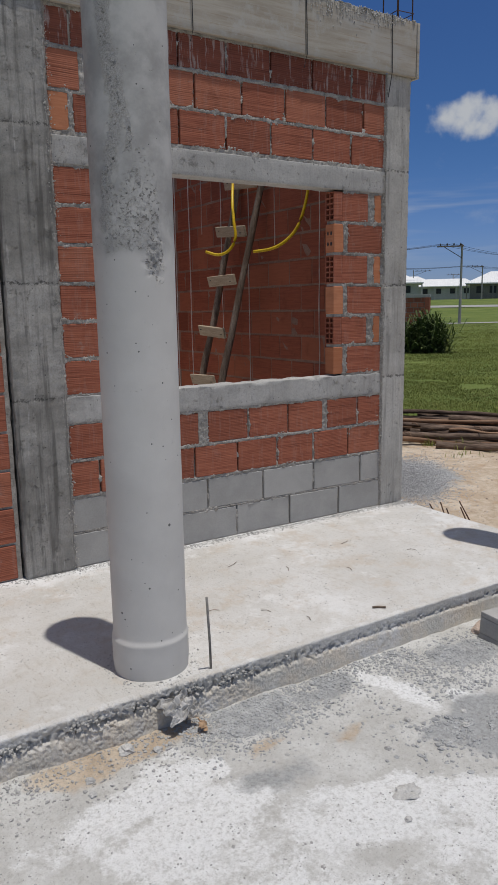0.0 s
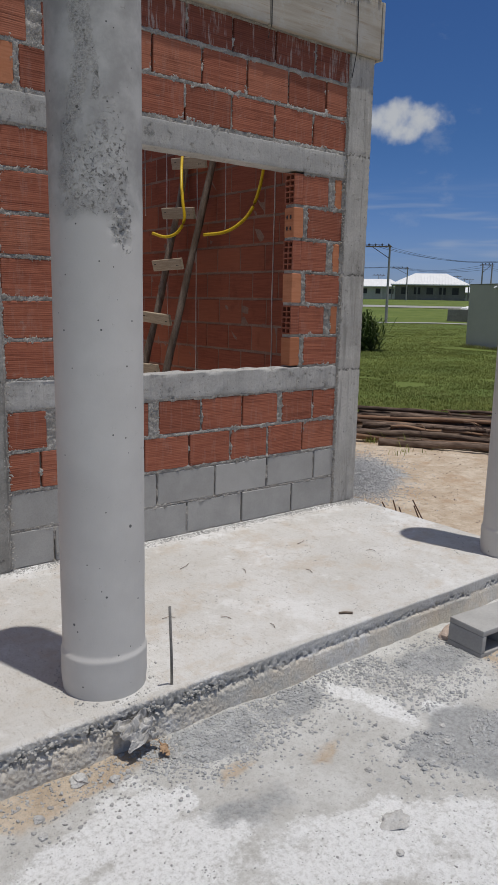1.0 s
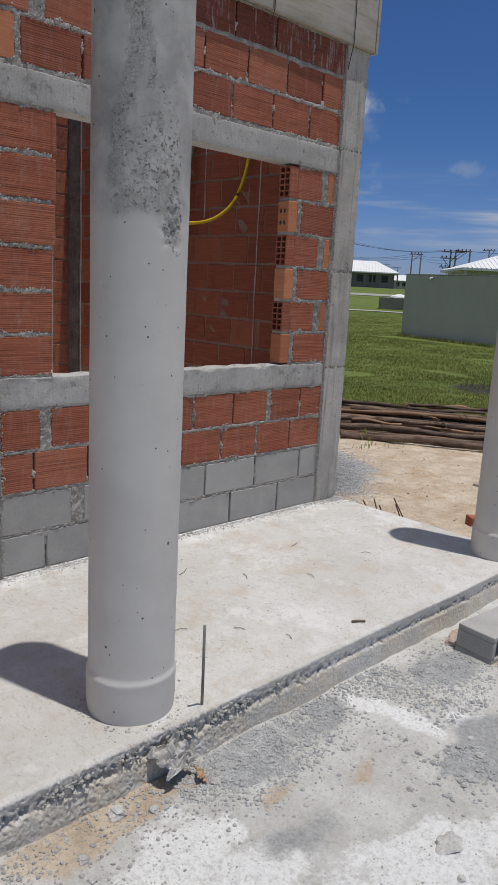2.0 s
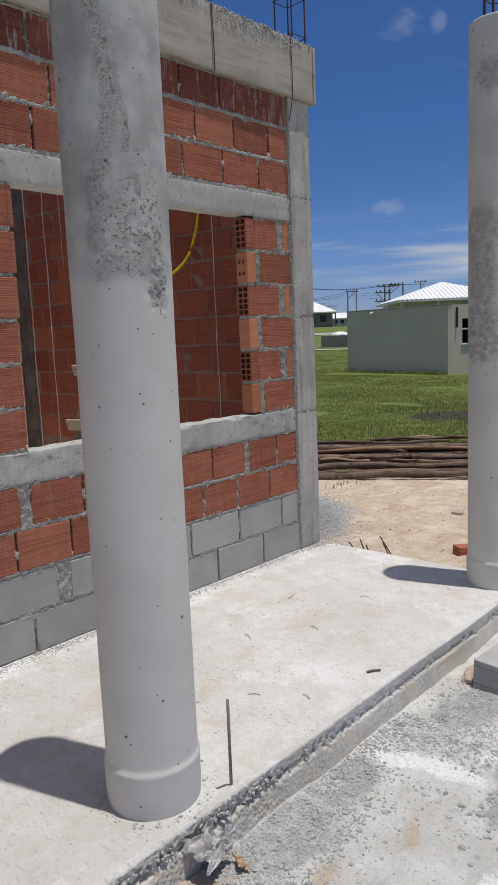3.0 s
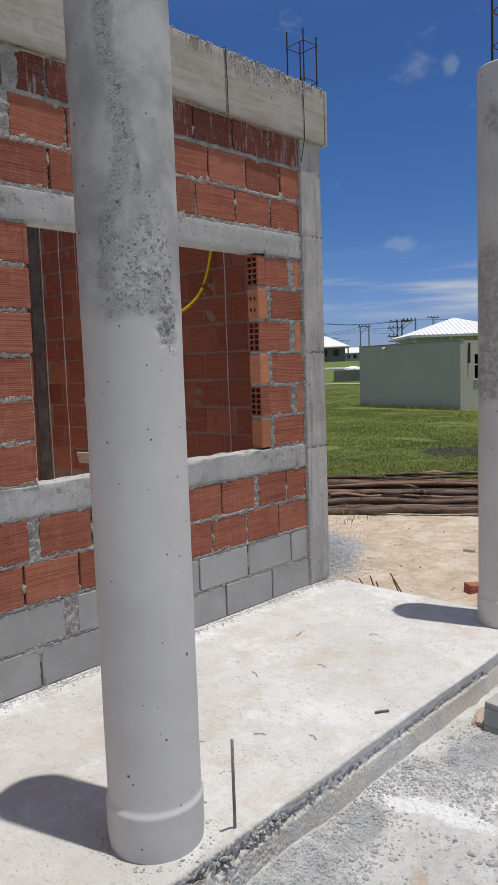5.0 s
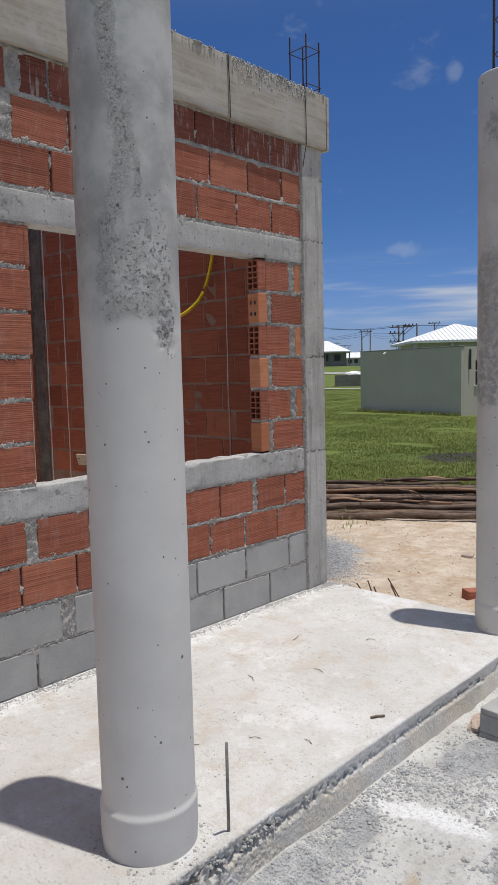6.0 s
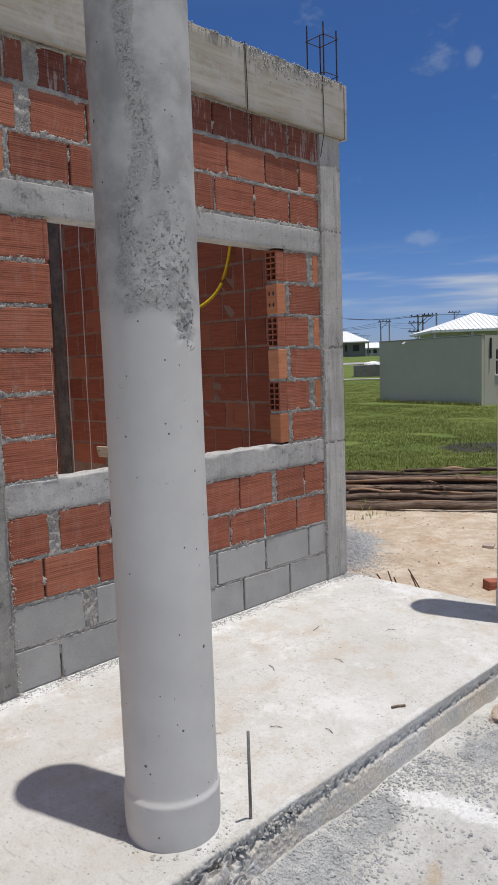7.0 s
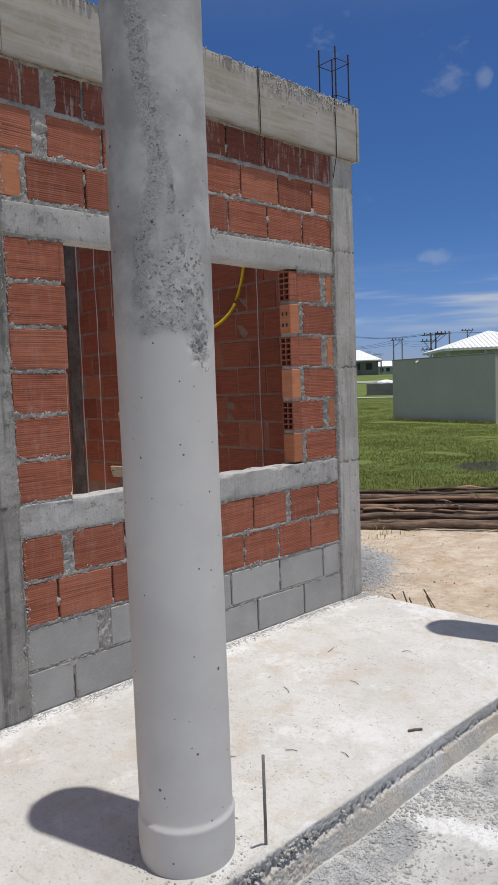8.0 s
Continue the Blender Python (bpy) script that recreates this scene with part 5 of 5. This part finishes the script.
def build_drips():
    w = bpy.data.objects["wall_east"]
    for i, (y, z0, z1, r) in enumerate(((3.17, 0.3, 3.0, 0.011), (2.86, 0.3, 3.0, 0.010), (2.22, 1.2, 3.0, 0.008), (1.74, 0.5, 3.0, 0.008), (1.33, 2.0, 3.0, 0.006), (0.71, 0.5, 3.0, 0.009), (2.6, 2.2, 3.0, 0.006))):
        bm = bmesh.new()
        n = 26
        pts = [(EAST - 0.004, y + 0.012 * noise.noise(Vector((y * 7, k * 0.25, 0))), z0 + (z1 - z0) * k / n) for k in range(n + 1)]
        tube(bm, pts, [0.7 * r * (0.8 + 0.5 * noise.noise(Vector((k * 0.8, y, 1)))) for k in range(n + 1)], 6)
        part("mortar_run", bm, M_RUN, w, "pale run of mortar down the brick", True)


M_RUN = grainy("lime_run", (0.55, 0.47, 0.42), (0.70, 0.62, 0.56), 12.0, 90.0, 0.9, 0.3, 0.002)
build_drips()


# ---- log pile ----
def build_logs():
    rnd = random.Random(21)
    d, n = Vector((0.575, -0.818, 0)), Vector((0.818, 0.575, 0))
    o = Vector((2.50, 1.84, 0))
    rows = []
    for j in range(5):
        across = 0.03 + 0.17 * j
        while across < 1.18 - 0.10 * j:
            r = rnd.choice((rnd.uniform(0.018, 0.028), rnd.uniform(0.026, 0.042)))
            rows.append((across, -0.165 + 0.042 + 0.068 * j + rnd.uniform(-0.008, 0.012), rnd.choice((-0.1, -0.4, -0.8, -1.1)) + rnd.uniform(-0.2, 0.2) if across > 0.12 else -0.1, rnd.uniform(2.6, 4.4), r))
            across += 2 * r + rnd.uniform(0.0, 0.035)
    for k in range(7):
        across = rnd.uniform(0.25, 1.0)
        rows.append((across, -0.09 + 0.30 * min(across, 0.8), rnd.uniform(-0.5, 0.9), rnd.uniform(0.7, 2.0), rnd.uniform(0.012, 0.022)))
    for k, (across, z, start, length, r) in enumerate(rows):
        skew = rnd.gauss(0, 0.030 if k < len(rows) - 7 else 0.12)
        m = 18
        bm = bmesh.new()
        pts = []
        for i in range(m + 1):
            t = i / m
            p = d * (length * t) + n * (skew * length * (t - 0.5) + 0.05 * noise.noise(Vector((t * 4, k * 1.7, 0)))) + Vector((0, 0, 0.03 * noise.noise(Vector((t * 4.5, k * 1.7, 9)))))
            pts.append(p)
        tube(bm, pts, [r * (1.2 - 0.5 * i / m) * (1 + 0.12 * noise.noise(Vector((i * 0.8, k, 2)))) for i in range(m + 1)], 9, 0.35, k)
        ob = part("log", bm, M_PEELED if k % 4 == 2 else M_BARK, None, "", True)
        ob.location = o + d * start + n * across + Vector((0, 0, z))
        tagged(ob, "peeled reddish eucalyptus log in the pile" if k % 4 == 2 else "rough grey-brown eucalyptus log in the pile", "log", "logs in the pile")


build_logs()


def build_bark_strips():
    rnd = random.Random(33)
    d, n = Vector((0.575, -0.818, 0)), Vector((0.818, 0.575, 0))
    for k in range(22):
        a, c = rnd.uniform(-0.7, 2.6), rnd.uniform(0.0, 0.9)
        o = Vector((2.50, 1.84, 0)) + d * a + n * c + Vector((0, 0, -0.06 + 0.30 * min(c, 0.8) + 0.035))
        u = (d * rnd.uniform(0.2, 1.0) + n * rnd.uniform(-0.9, 0.1)).normalized() * rnd.uniform(0.1, 0.3)
        bar_thing("bark_strip", [o, o + u * 0.5 + Vector((0, 0, rnd.uniform(0.0, 0.02))), o + u + Vector((0, 0, -rnd.uniform(0.01, 0.08)))], [0.007, 0.006, 0.003], "peeling strip of dry bark on the logs", "bark strip", "bark strips on the pile", rnd.choice((M_BARK, M_PEELED)))


build_bark_strips()


# ---- grass ----
def tufts(name, places, material, label, category, seed):
    """Blades of grass; places: x, y, z, height, width, blades."""
    rng = np.random.default_rng(seed)
    verts, faces = [], []
    for x, y, z, h, w, count in places:
        for b in range(count):
            a, lean = rng.uniform(0, 6.28), rng.uniform(0.25, 1.2)
            hh = h * rng.uniform(0.6, 1.25)
            cx, cy = x + rng.normal(0, w * 6), y + rng.normal(0, w * 6)
            dx, dy = math.cos(a), math.sin(a)
            i = len(verts)
            verts += [(cx - dy * w / 2, cy + dx * w / 2, z - 0.01), (cx + dy * w / 2, cy - dx * w / 2, z - 0.01),
                      (cx + dx * hh * lean * 0.4 + dy * w * 0.35, cy + dy * hh * lean * 0.4 - dx * w * 0.35, z + hh * 0.6),
                      (cx + dx * hh * lean * 0.4 - dy * w * 0.35, cy + dy * hh * lean * 0.4 + dx * w * 0.35, z + hh * 0.6),
                      (cx + dx * hh * lean, cy + dy * hh * lean, z + hh * (1.0 - 0.25 * lean))]
            faces += [(i, i + 1, i + 2, i + 3), (i + 3, i + 2, i + 4)]
    ob = link_mesh(name, verts, faces, material, None, "", False)
    return tagged(ob, label, category, kind="stuff")


def build_grass():
    rnd = random.Random(8)
    places = []
    n = Vector((0.818, 0.575))
    while len(places) < 60000:
        b, r = radians(rnd.uniform(20, 50)), 8.0 * (62 / 8.0) ** (rnd.random() ** 0.85)
        x, y = -4.1 + r * math.cos(b), -3.3 + r * math.sin(b)
        s = (Vector((x, y)) - Vector((2.5, 1.84))).dot(n)
        if s < 1.05 + 0.25 * noise.noise(Vector((x * 1.2, y * 1.2, 0))):
            continue
        if 20.0 < x < 26 and 8.0 < y - (x - 21) * -0.26 < 14.7:
            continue
        mud = blob(x, y, 9.0, 3.4, 1.2, 1.3, 0.5) * (0.7 + noise.noise(Vector((x * 2.3, y * 2.3, 9))))
        if rnd.random() < mud * 1.1 or noise.noise(Vector((x * 0.9, y * 0.9, 3))) < -0.45:
            continue
        tall = 0.75 + 0.6 * noise.noise(Vector((x * 0.45, y * 0.45, 8)))
        places.append((x, y, land(x, y), (0.042 + 0.035 * rnd.random()) * tall, 0.002 + 0.00038 * r, 5))
    for i in range(500):
        t = rnd.random()
        x, y = 21.85 - 1.45 * t - 0.35 * rnd.random(), 14.7 - 5.4 * t
        places.append((x, y, land(x, y), rnd.uniform(0.05, 0.2), 0.012, 5))
    for cx, cy, m, h in ((2.55, 2.15, 26, 0.13), (2.7, 1.72, 14, 0.12), (2.95, 1.45, 8, 0.08), (2.35, 1.35, 6, 0.06), (2.3, 2.6, 16, 0.2), (3.0, 3.3, 60, 0.3)):
        for i in range(m):
            x, y = cx + rnd.gauss(0, 0.09), cy + rnd.gauss(0, 0.09)
            places.append((x, y, land(x, y), h * rnd.uniform(0.5, 1.2), 0.008, 4))
    tufts("field_grass", places, M_GRASS, "rough green pasture grass with dry blades", "grass", 6)


build_grass()


def build_bush():
    rnd = random.Random(3)
    b = tagged(empty("bush", (15.6, 14.9, -0.2)), "dark green tangled bush of long leaves before a brick wall", "bush")
    verts, faces = [], []
    for i in range(2600):
        cx = rnd.choice((0.0, 0.4, -0.4, 0.25, -0.75))
        a, r = rnd.uniform(0, 6.28), abs(rnd.gauss(0, 0.28))
        x, y, z = cx * 0.69 + r * math.cos(a), -cx * 0.72 + r * math.sin(a), 1.05 * rnd.random() ** 1.4 * (1 if abs(cx) < 0.3 else 0.7)
        l, w = rnd.uniform(0.3, 0.8), rnd.uniform(0.015, 0.03)
        t, up = rnd.uniform(0, 6.28), rnd.uniform(-0.2, 1.6)
        dx, dy = math.cos(t), math.sin(t)
        k = len(verts)
        verts += [(x - dy * w, y + dx * w, z), (x + dy * w, y - dx * w, z), (x + dx * l * 0.5 + dy * w, y + dy * l * 0.5 - dx * w, z + l * 0.5 * up + 0.05), (x + dx * l * 0.5 - dy * w, y + dy * l * 0.5 + dx * w, z + l * 0.5 * up + 0.05), (x + dx * l, y + dy * l, z + l * up * 0.5)]
        faces += [(k, k + 1, k + 2, k + 3), (k + 3, k + 2, k + 4)]
    link_mesh("foliage", verts, faces, M_BUSH, b, "", False)
    for i in range(7):
        bm = bmesh.new()
        a = rnd.uniform(0, 6.28)
        tube(bm, [(0.12 * i - 0.4, 0.4 - 0.12 * i, -0.05), (0.12 * i - 0.4 + 0.1 * math.cos(a), 0.4 - 0.12 * i, 0.5), (0.12 * i - 0.4 + 0.2 * math.cos(a), 0.4 - 0.12 * i + 0.2 * math.sin(a), 1.0)], [0.03, 0.02, 0.01], 6)
        part("stem", bm, M_BARK, b)


build_bush()


# ---- far buildings ----
def polar(bearing, dist):
    a = radians(bearing)
    return -4.1 + dist * math.cos(a), -3.4 + dist * math.sin(a)


def build_ruin():
    w = tagged(empty("brick_wall"), "low unfinished red brick wall with a concrete cap in the field", "brick wall")
    x0, y0 = polar(42.75, 32)
    x1, y1 = polar(47.5, 33)
    a, L = math.atan2(y1 - y0, x1 - x0), math.hypot(x1 - x0, y1 - y0)
    w.matrix_basis = Matrix.Translation((x0, y0, -0.25)) @ pose(0, 0, 0, 0, 0, math.degrees(a))
    # local x runs along the wall; its face towards the house looks along -y of the world
    box_part("core", (0, L, -0.06, 0.06, 0, 2.06), M_MORTAR, w)
    box_part("cap", (-0.03, L, -0.08, 0.08, 2.06, 2.18), M_BEAM, w, "grey concrete cap")
    box_part("pier", (-0.02, 0.18, -0.085, 0.085, 0, 2.055), M_BRICK, w)
    for row in range(10):
        for k in range(9):
            xa = 0.2 + k * 0.31 - (0.15 if row % 2 else 0)
            if xa + 0.29 < L:
                for side in (-0.075, 0.068):
                    ob = box_part("brick", (max(xa, 0.19), xa + 0.285, side, side + 0.007, row * 0.206 + 0.01, row * 0.206 + 0.197), M_BRICK, w, "", 0.002)


build_ruin()


def build_shed():
    s = tagged(empty("shed", (20.45, 9.30, -0.22)), "grey rendered flat-roofed concrete shed standing in grass", "shed")
    s.matrix_basis = Matrix.Translation((20.45, 9.30, -0.22)) @ pose(0, 0, 0, 0, 0, -15.2)
    D, W, H, t = 4.6, 5.55, 2.53, 0.15
    box_part("wall", (0, t, 0, W, 0, H), M_RENDERED, s, "", 0.01)
    box_part("wall", (D - t, D, 0, W, 0, H), M_RENDERED, s, "", 0.01)
    box_part("wall", (t, D - t, W - t, W, 0, H - 0.004), M_RENDERED, s, "", 0.01)
    wx0, wx1, wz0, wz1 = 0.75, 1.75, 1.12, 2.02
    for dims in ((t, wx0, 0, t, 0, H - 0.004), (wx1, D - t, 0, t, 0, H - 0.004), (wx0, wx1, 0, t, 0, wz0), (wx0, wx1, 0, t, wz1, H - 0.004)):
        box_part("wall", dims, M_RENDERED, s, "", 0.0)
    box_part("roof", (0.1, D - 0.1, 0.1, W - 0.1, H - 0.2, H - 0.1), M_CEILING, s)
    box_part("coping", (-0.02, 0.17, -0.02, W + 0.02, H, H + 0.03), M_POST, s, "thin pale roof edge")
    w = box_part("window_frame", (wx0 + 0.02, wx1 - 0.02, 0.05, 0.09, wz0 + 0.5, wz0 + 0.55), M_ROOF, s, "white window frame")
    box_part("sill", (wx0 - 0.06, wx1 + 0.06, -0.05, 0.06, wz0 - 0.05, wz0 - 0.003), M_ROOF, s, "pale window sill")
    bm = bmesh.new()
    tube(bm, [(0.42, -0.05, H - 0.1), (0.42, -0.05, 1.7)], 0.035, 8)
    part("downpipe", bm, M_SHADE, s, "short dark drain pipe")
    bm = bmesh.new()
    tube(bm, [(0.02, 3.95, H - 0.1), (-0.10, 3.95, H - 0.12), (-0.13, 3.95, H - 0.16)], 0.04, 8)
    part("spout", bm, M_ROOF, s, "white plastic roof spout")


build_shed()


def house(bearing, dist, wide, deep, base, eave, top, ridge, label, turn=0.0, wall=None, windows=4):
    x, y = polar(bearing, dist)
    h = tagged(empty("house", (x, y, base)), label, "house", "white-roofed houses")
    h.matrix_basis = Matrix.Translation((x, y, base)) @ pose(0, 0, 0, 0, 0, bearing - 90 + turn)
    wall = wall or M_PALE
    a, b, e = wide / 2, deep / 2, eave - base
    box_part("wall", (-a + 0.7, a - 0.7, -b + 0.7, b - 0.7, -1.0, e), wall, h, "", 0.0)
    bm = bmesh.new()
    ring = [bm.verts.new(p) for p in ((-a, -b, e - 0.12), (a, -b, e - 0.12), (a, b, e - 0.12), (-a, b, e - 0.12))]
    up = [bm.verts.new(p) for p in ((-a, -b, e + 0.05), (a, -b, e + 0.05), (a, b, e + 0.05), (-a, b, e + 0.05))]
    r = [bm.verts.new((-ridge / 2, 0, top - base)), bm.verts.new((ridge / 2, 0, top - base))]
    bm.faces.new(ring[::-1])
    for k in range(4):
        bm.faces.new((ring[k], ring[(k + 1) % 4], up[(k + 1) % 4], up[k]))
    bm.faces.new((up[0], up[1], r[1], r[0]))
    bm.faces.new((up[2], up[3], r[0], r[1]))
    bm.faces.new((up[1], up[2], r[1]))
    bm.faces.new((up[3], up[0], r[0]))
    roof = part("roof", bm, M_ROOF, h, "white tiled hip roof")
    n = 26
    for k in range(1, n):
        u = -a + wide * k / n
        t = min(1.0, (a - abs(u)) / max(a - ridge / 2, 0.01))
        bm = bmesh.new()
        tube(bm, [(u, -b - 0.01, e + 0.06), (u, -b + b * t * 0.985, e + 0.06 + (top - eave - 0.05) * t * 0.985)], 0.035, 5)
        part("tile_rib", bm, M_ROOF, roof)
    for k in range(windows):
        u = -a + 1.2 + (wide - 2.4) * (k + 0.5) / windows
        win = box_part("window", (u - 0.5, u + 0.5, -b + 0.66, -b + 0.72, e - 1.5, e - 0.45), M_SHADE, h, "dark window opening", 0.0)
    for k in range(4):
        u = -a + 0.25 + (wide - 0.5) * k / 3
        box_part("porch_post", (u - 0.1, u + 0.1, -b + 0.1, -b + 0.3, -1.0, e - 0.12), wall, h, "", 0.0)


house(27.5, 60, 8.6, 8.6, -0.1, 3.55, 5.0, 0.2, "small house with a white hip roof behind the shed", 15)
house(38.05, 125, 12.2, 9.0, 2.3, 4.75, 6.65, 5.0, "grey bungalow with a white hip roof by the road", 0, M_DIM, 5)
house(42.4, 165, 13.5, 9.0, 3.0, 5.35, 7.0, 8.0, "long pale bungalow with a white hip roof", 0)
house(44.9, 190, 12.0, 9.0, 3.2, 6.4, 8.6, 3.0, "pale house with a tall white hip roof", 0)
house(34.95, 220, 9.5, 9.0, 3.2, 5.35, 7.0, 5.0, "distant bungalow with a white hip roof", 0)
house(46.9, 120, 12.0, 9.0, 2.3, 4.9, 6.6, 5.0, "bungalow with a white hip roof across the field", 0)


def build_low_box():
    x, y = polar(35.0, 66)
    b = box_part("low_wall", (-1.75, 2.2, 0, 1.6, -0.3, 1.05), M_DIM, None, "", 0.02)
    b.matrix_basis = Matrix.Translation((x, y, land(x, y))) @ pose(0, 0, 0, 0, 0, -55)
    tagged(b, "low grey rendered wall box in the grass", "low wall")


build_low_box()


def ribbon(name, r0, r1, b0, b1, material, label, category, lift=0.05):
    verts, faces = [], []
    n, m = 120, 4
    for i in range(n + 1):
        for j in range(m + 1):
            wob = 2.5 * noise.noise(Vector((i * 0.05, r0, 0))) * (r0 / 100)
            x, y = polar(b0 + (b1 - b0) * i / n, r0 + (r1 - r0) * j / m + wob)
            verts.append((x, y, land(x, y) + lift))
    for i in range(n):
        for j in range(m):
            k = i * (m + 1) + j
            faces.append((k, k + m + 1, k + m + 2, k + 1))
    return tagged(link_mesh(name, verts, faces, material), label, category, kind="structure")


ribbon("road", 88, 92.5, 5, 75, M_ROAD, "pale unpaved road across the field", "road")
ribbon("path", 60.5, 61.8, 30, 60, M_ROAD, "narrow pale path through the grass", "path")
lump("sand_heap", (*polar(35.0, 84), land(*polar(35.0, 84)) + 0.1), 0.9, 17, M_ROOF, "heap of white sand beside the road", "sand heap", "", 0.2, (1.3, 1.0, 0.5))


# ---- power lines ----
def utility_pole(bearing, dist, top, arms=((0.15, -1.9, 0.15),), r=0.095):
    x, y = polar(bearing, dist)
    z = land(x, y) - 0.3
    p = tagged(empty("utility_pole", (x, y, z)), "concrete utility pole with a wooden crossarm and insulators", "utility pole", "utility poles")
    p.matrix_basis = Matrix.Translation((x, y, z)) @ pose(0, 0, 0, 0, 0, bearing - 90)
    bm = bmesh.new()
    tube(bm, [(0, 0, 0), (0, 0, (top - z) / 2), (0, 0, top - z)], [r * 1.3, r, r * 0.8], 8)
    part("shaft", bm, M_POST, p)
    for drop, a, b in arms:
        h = top - z - drop
        arm = box_part("crossarm", (min(a, b), max(a, b), -r - 0.12, -r, h - 0.045, h + 0.045), M_POLE, p, "", 0.0)
        bm = bmesh.new()
        far = a if abs(a) > abs(b) else b
        tube(bm, [(0, -r, h - 0.9), (far * 0.7, -r - 0.05, h - 0.05)], 0.03, 5)
        part("brace", bm, M_POLE, p)
        for k in range(4):
            u = a + (b - a) * (k + 0.5) / 4
            bm = bmesh.new()
            tube(bm, [(u, -r - 0.06, h + 0.06), (u, -r - 0.06, h + 0.16), (u, -r - 0.06, h + 0.24)], [0.05, 0.07, 0.03], 6)
            part("insulator", bm, M_SHADE, arm)
    return (x, y, top)


utility_pole(41.0, 61, 6.15)
utility_pole(39.75, 115, 7.1, ((0.15, -2.4, 0.2),))
utility_pole(44.75, 150, 8.3, ((0.2, 0.3, 3.4),))
utility_pole(41.9, 170, 8.2, ((0.2, -1.4, 1.4),))
utility_pole(38.6, 150, 7.6, ((0.2, -2.0, 0.2),))
utility_pole(34.35, 95, 6.55, ((0.1, -0.3, 1.3),))
utility_pole(33.7, 95, 6.5, ())
utility_pole(31.6, 76, 5.95, ((0.15, -0.9, 1.3), (0.75, -1.0, 0.6), (1.6, -1.0, 0.6)))
utility_pole(31.25, 77, 6.05, ((0.1, 0.0, 1.5),))
utility_pole(30.25, 76, 6.0, ())
utility_pole(28.9, 110, 8.2, ((0.1, -0.9, 0.9),))
utility_pole(36.2, 230, 10.5, ((0.3, -1.2, 1.2),))
utility_pole(35.7, 260, 10.8, ((0.3, -1.2, 1.2),))
utility_pole(35.3, 240, 10.0, ((0.3, -1.2, 1.2),))


def wire(b0, d0, z0, b1, d1, z1, sag, r=0.012):
    a, b = Vector((*polar(b0, d0), z0)), Vector((*polar(b1, d1), z1))
    n = 22
    pts = [a.lerp(b, i / n) - Vector((0, 0, sag * 4 * (i / n) * (1 - i / n))) for i in range(n + 1)]
    bm = bmesh.new()
    tube(bm, [p - a for p in pts], r, 5)
    ob = part("power_line", bm, M_WIRE, None, "", True)
    ob.location = a
    tagged(ob, "dark overhead power line strung between poles", "power line", "power lines")


for k, lift in enumerate((0.0, -0.06, 0.05)):
    wire(60.0, 70, 6.2 + lift, 41.6 + 0.5 * k, 61, 6.2, 0.5)
    wire(41.6 + 0.5 * k, 61, 6.2, 31.5 + 0.2 * k, 76, 5.95 + lift, 0.7)
    wire(31.4 + 0.2 * k, 76, 6.0, 12, 90, 7.0, 0.5)
for k in range(3):
    wire(52, 120, 8.0 + 0.2 * k, 40.2 + 0.4 * k, 115, 7.15, 0.6, 0.016)
    wire(40.2 + 0.4 * k, 115, 7.15, 34.2 - 0.2 * k, 95, 6.5 - 0.25 * k, 0.6, 0.016)
    wire(34.2 - 0.2 * k, 95, 6.5 - 0.25 * k, 31.8, 76, 5.3 - 0.3 * k, 0.2, 0.012)
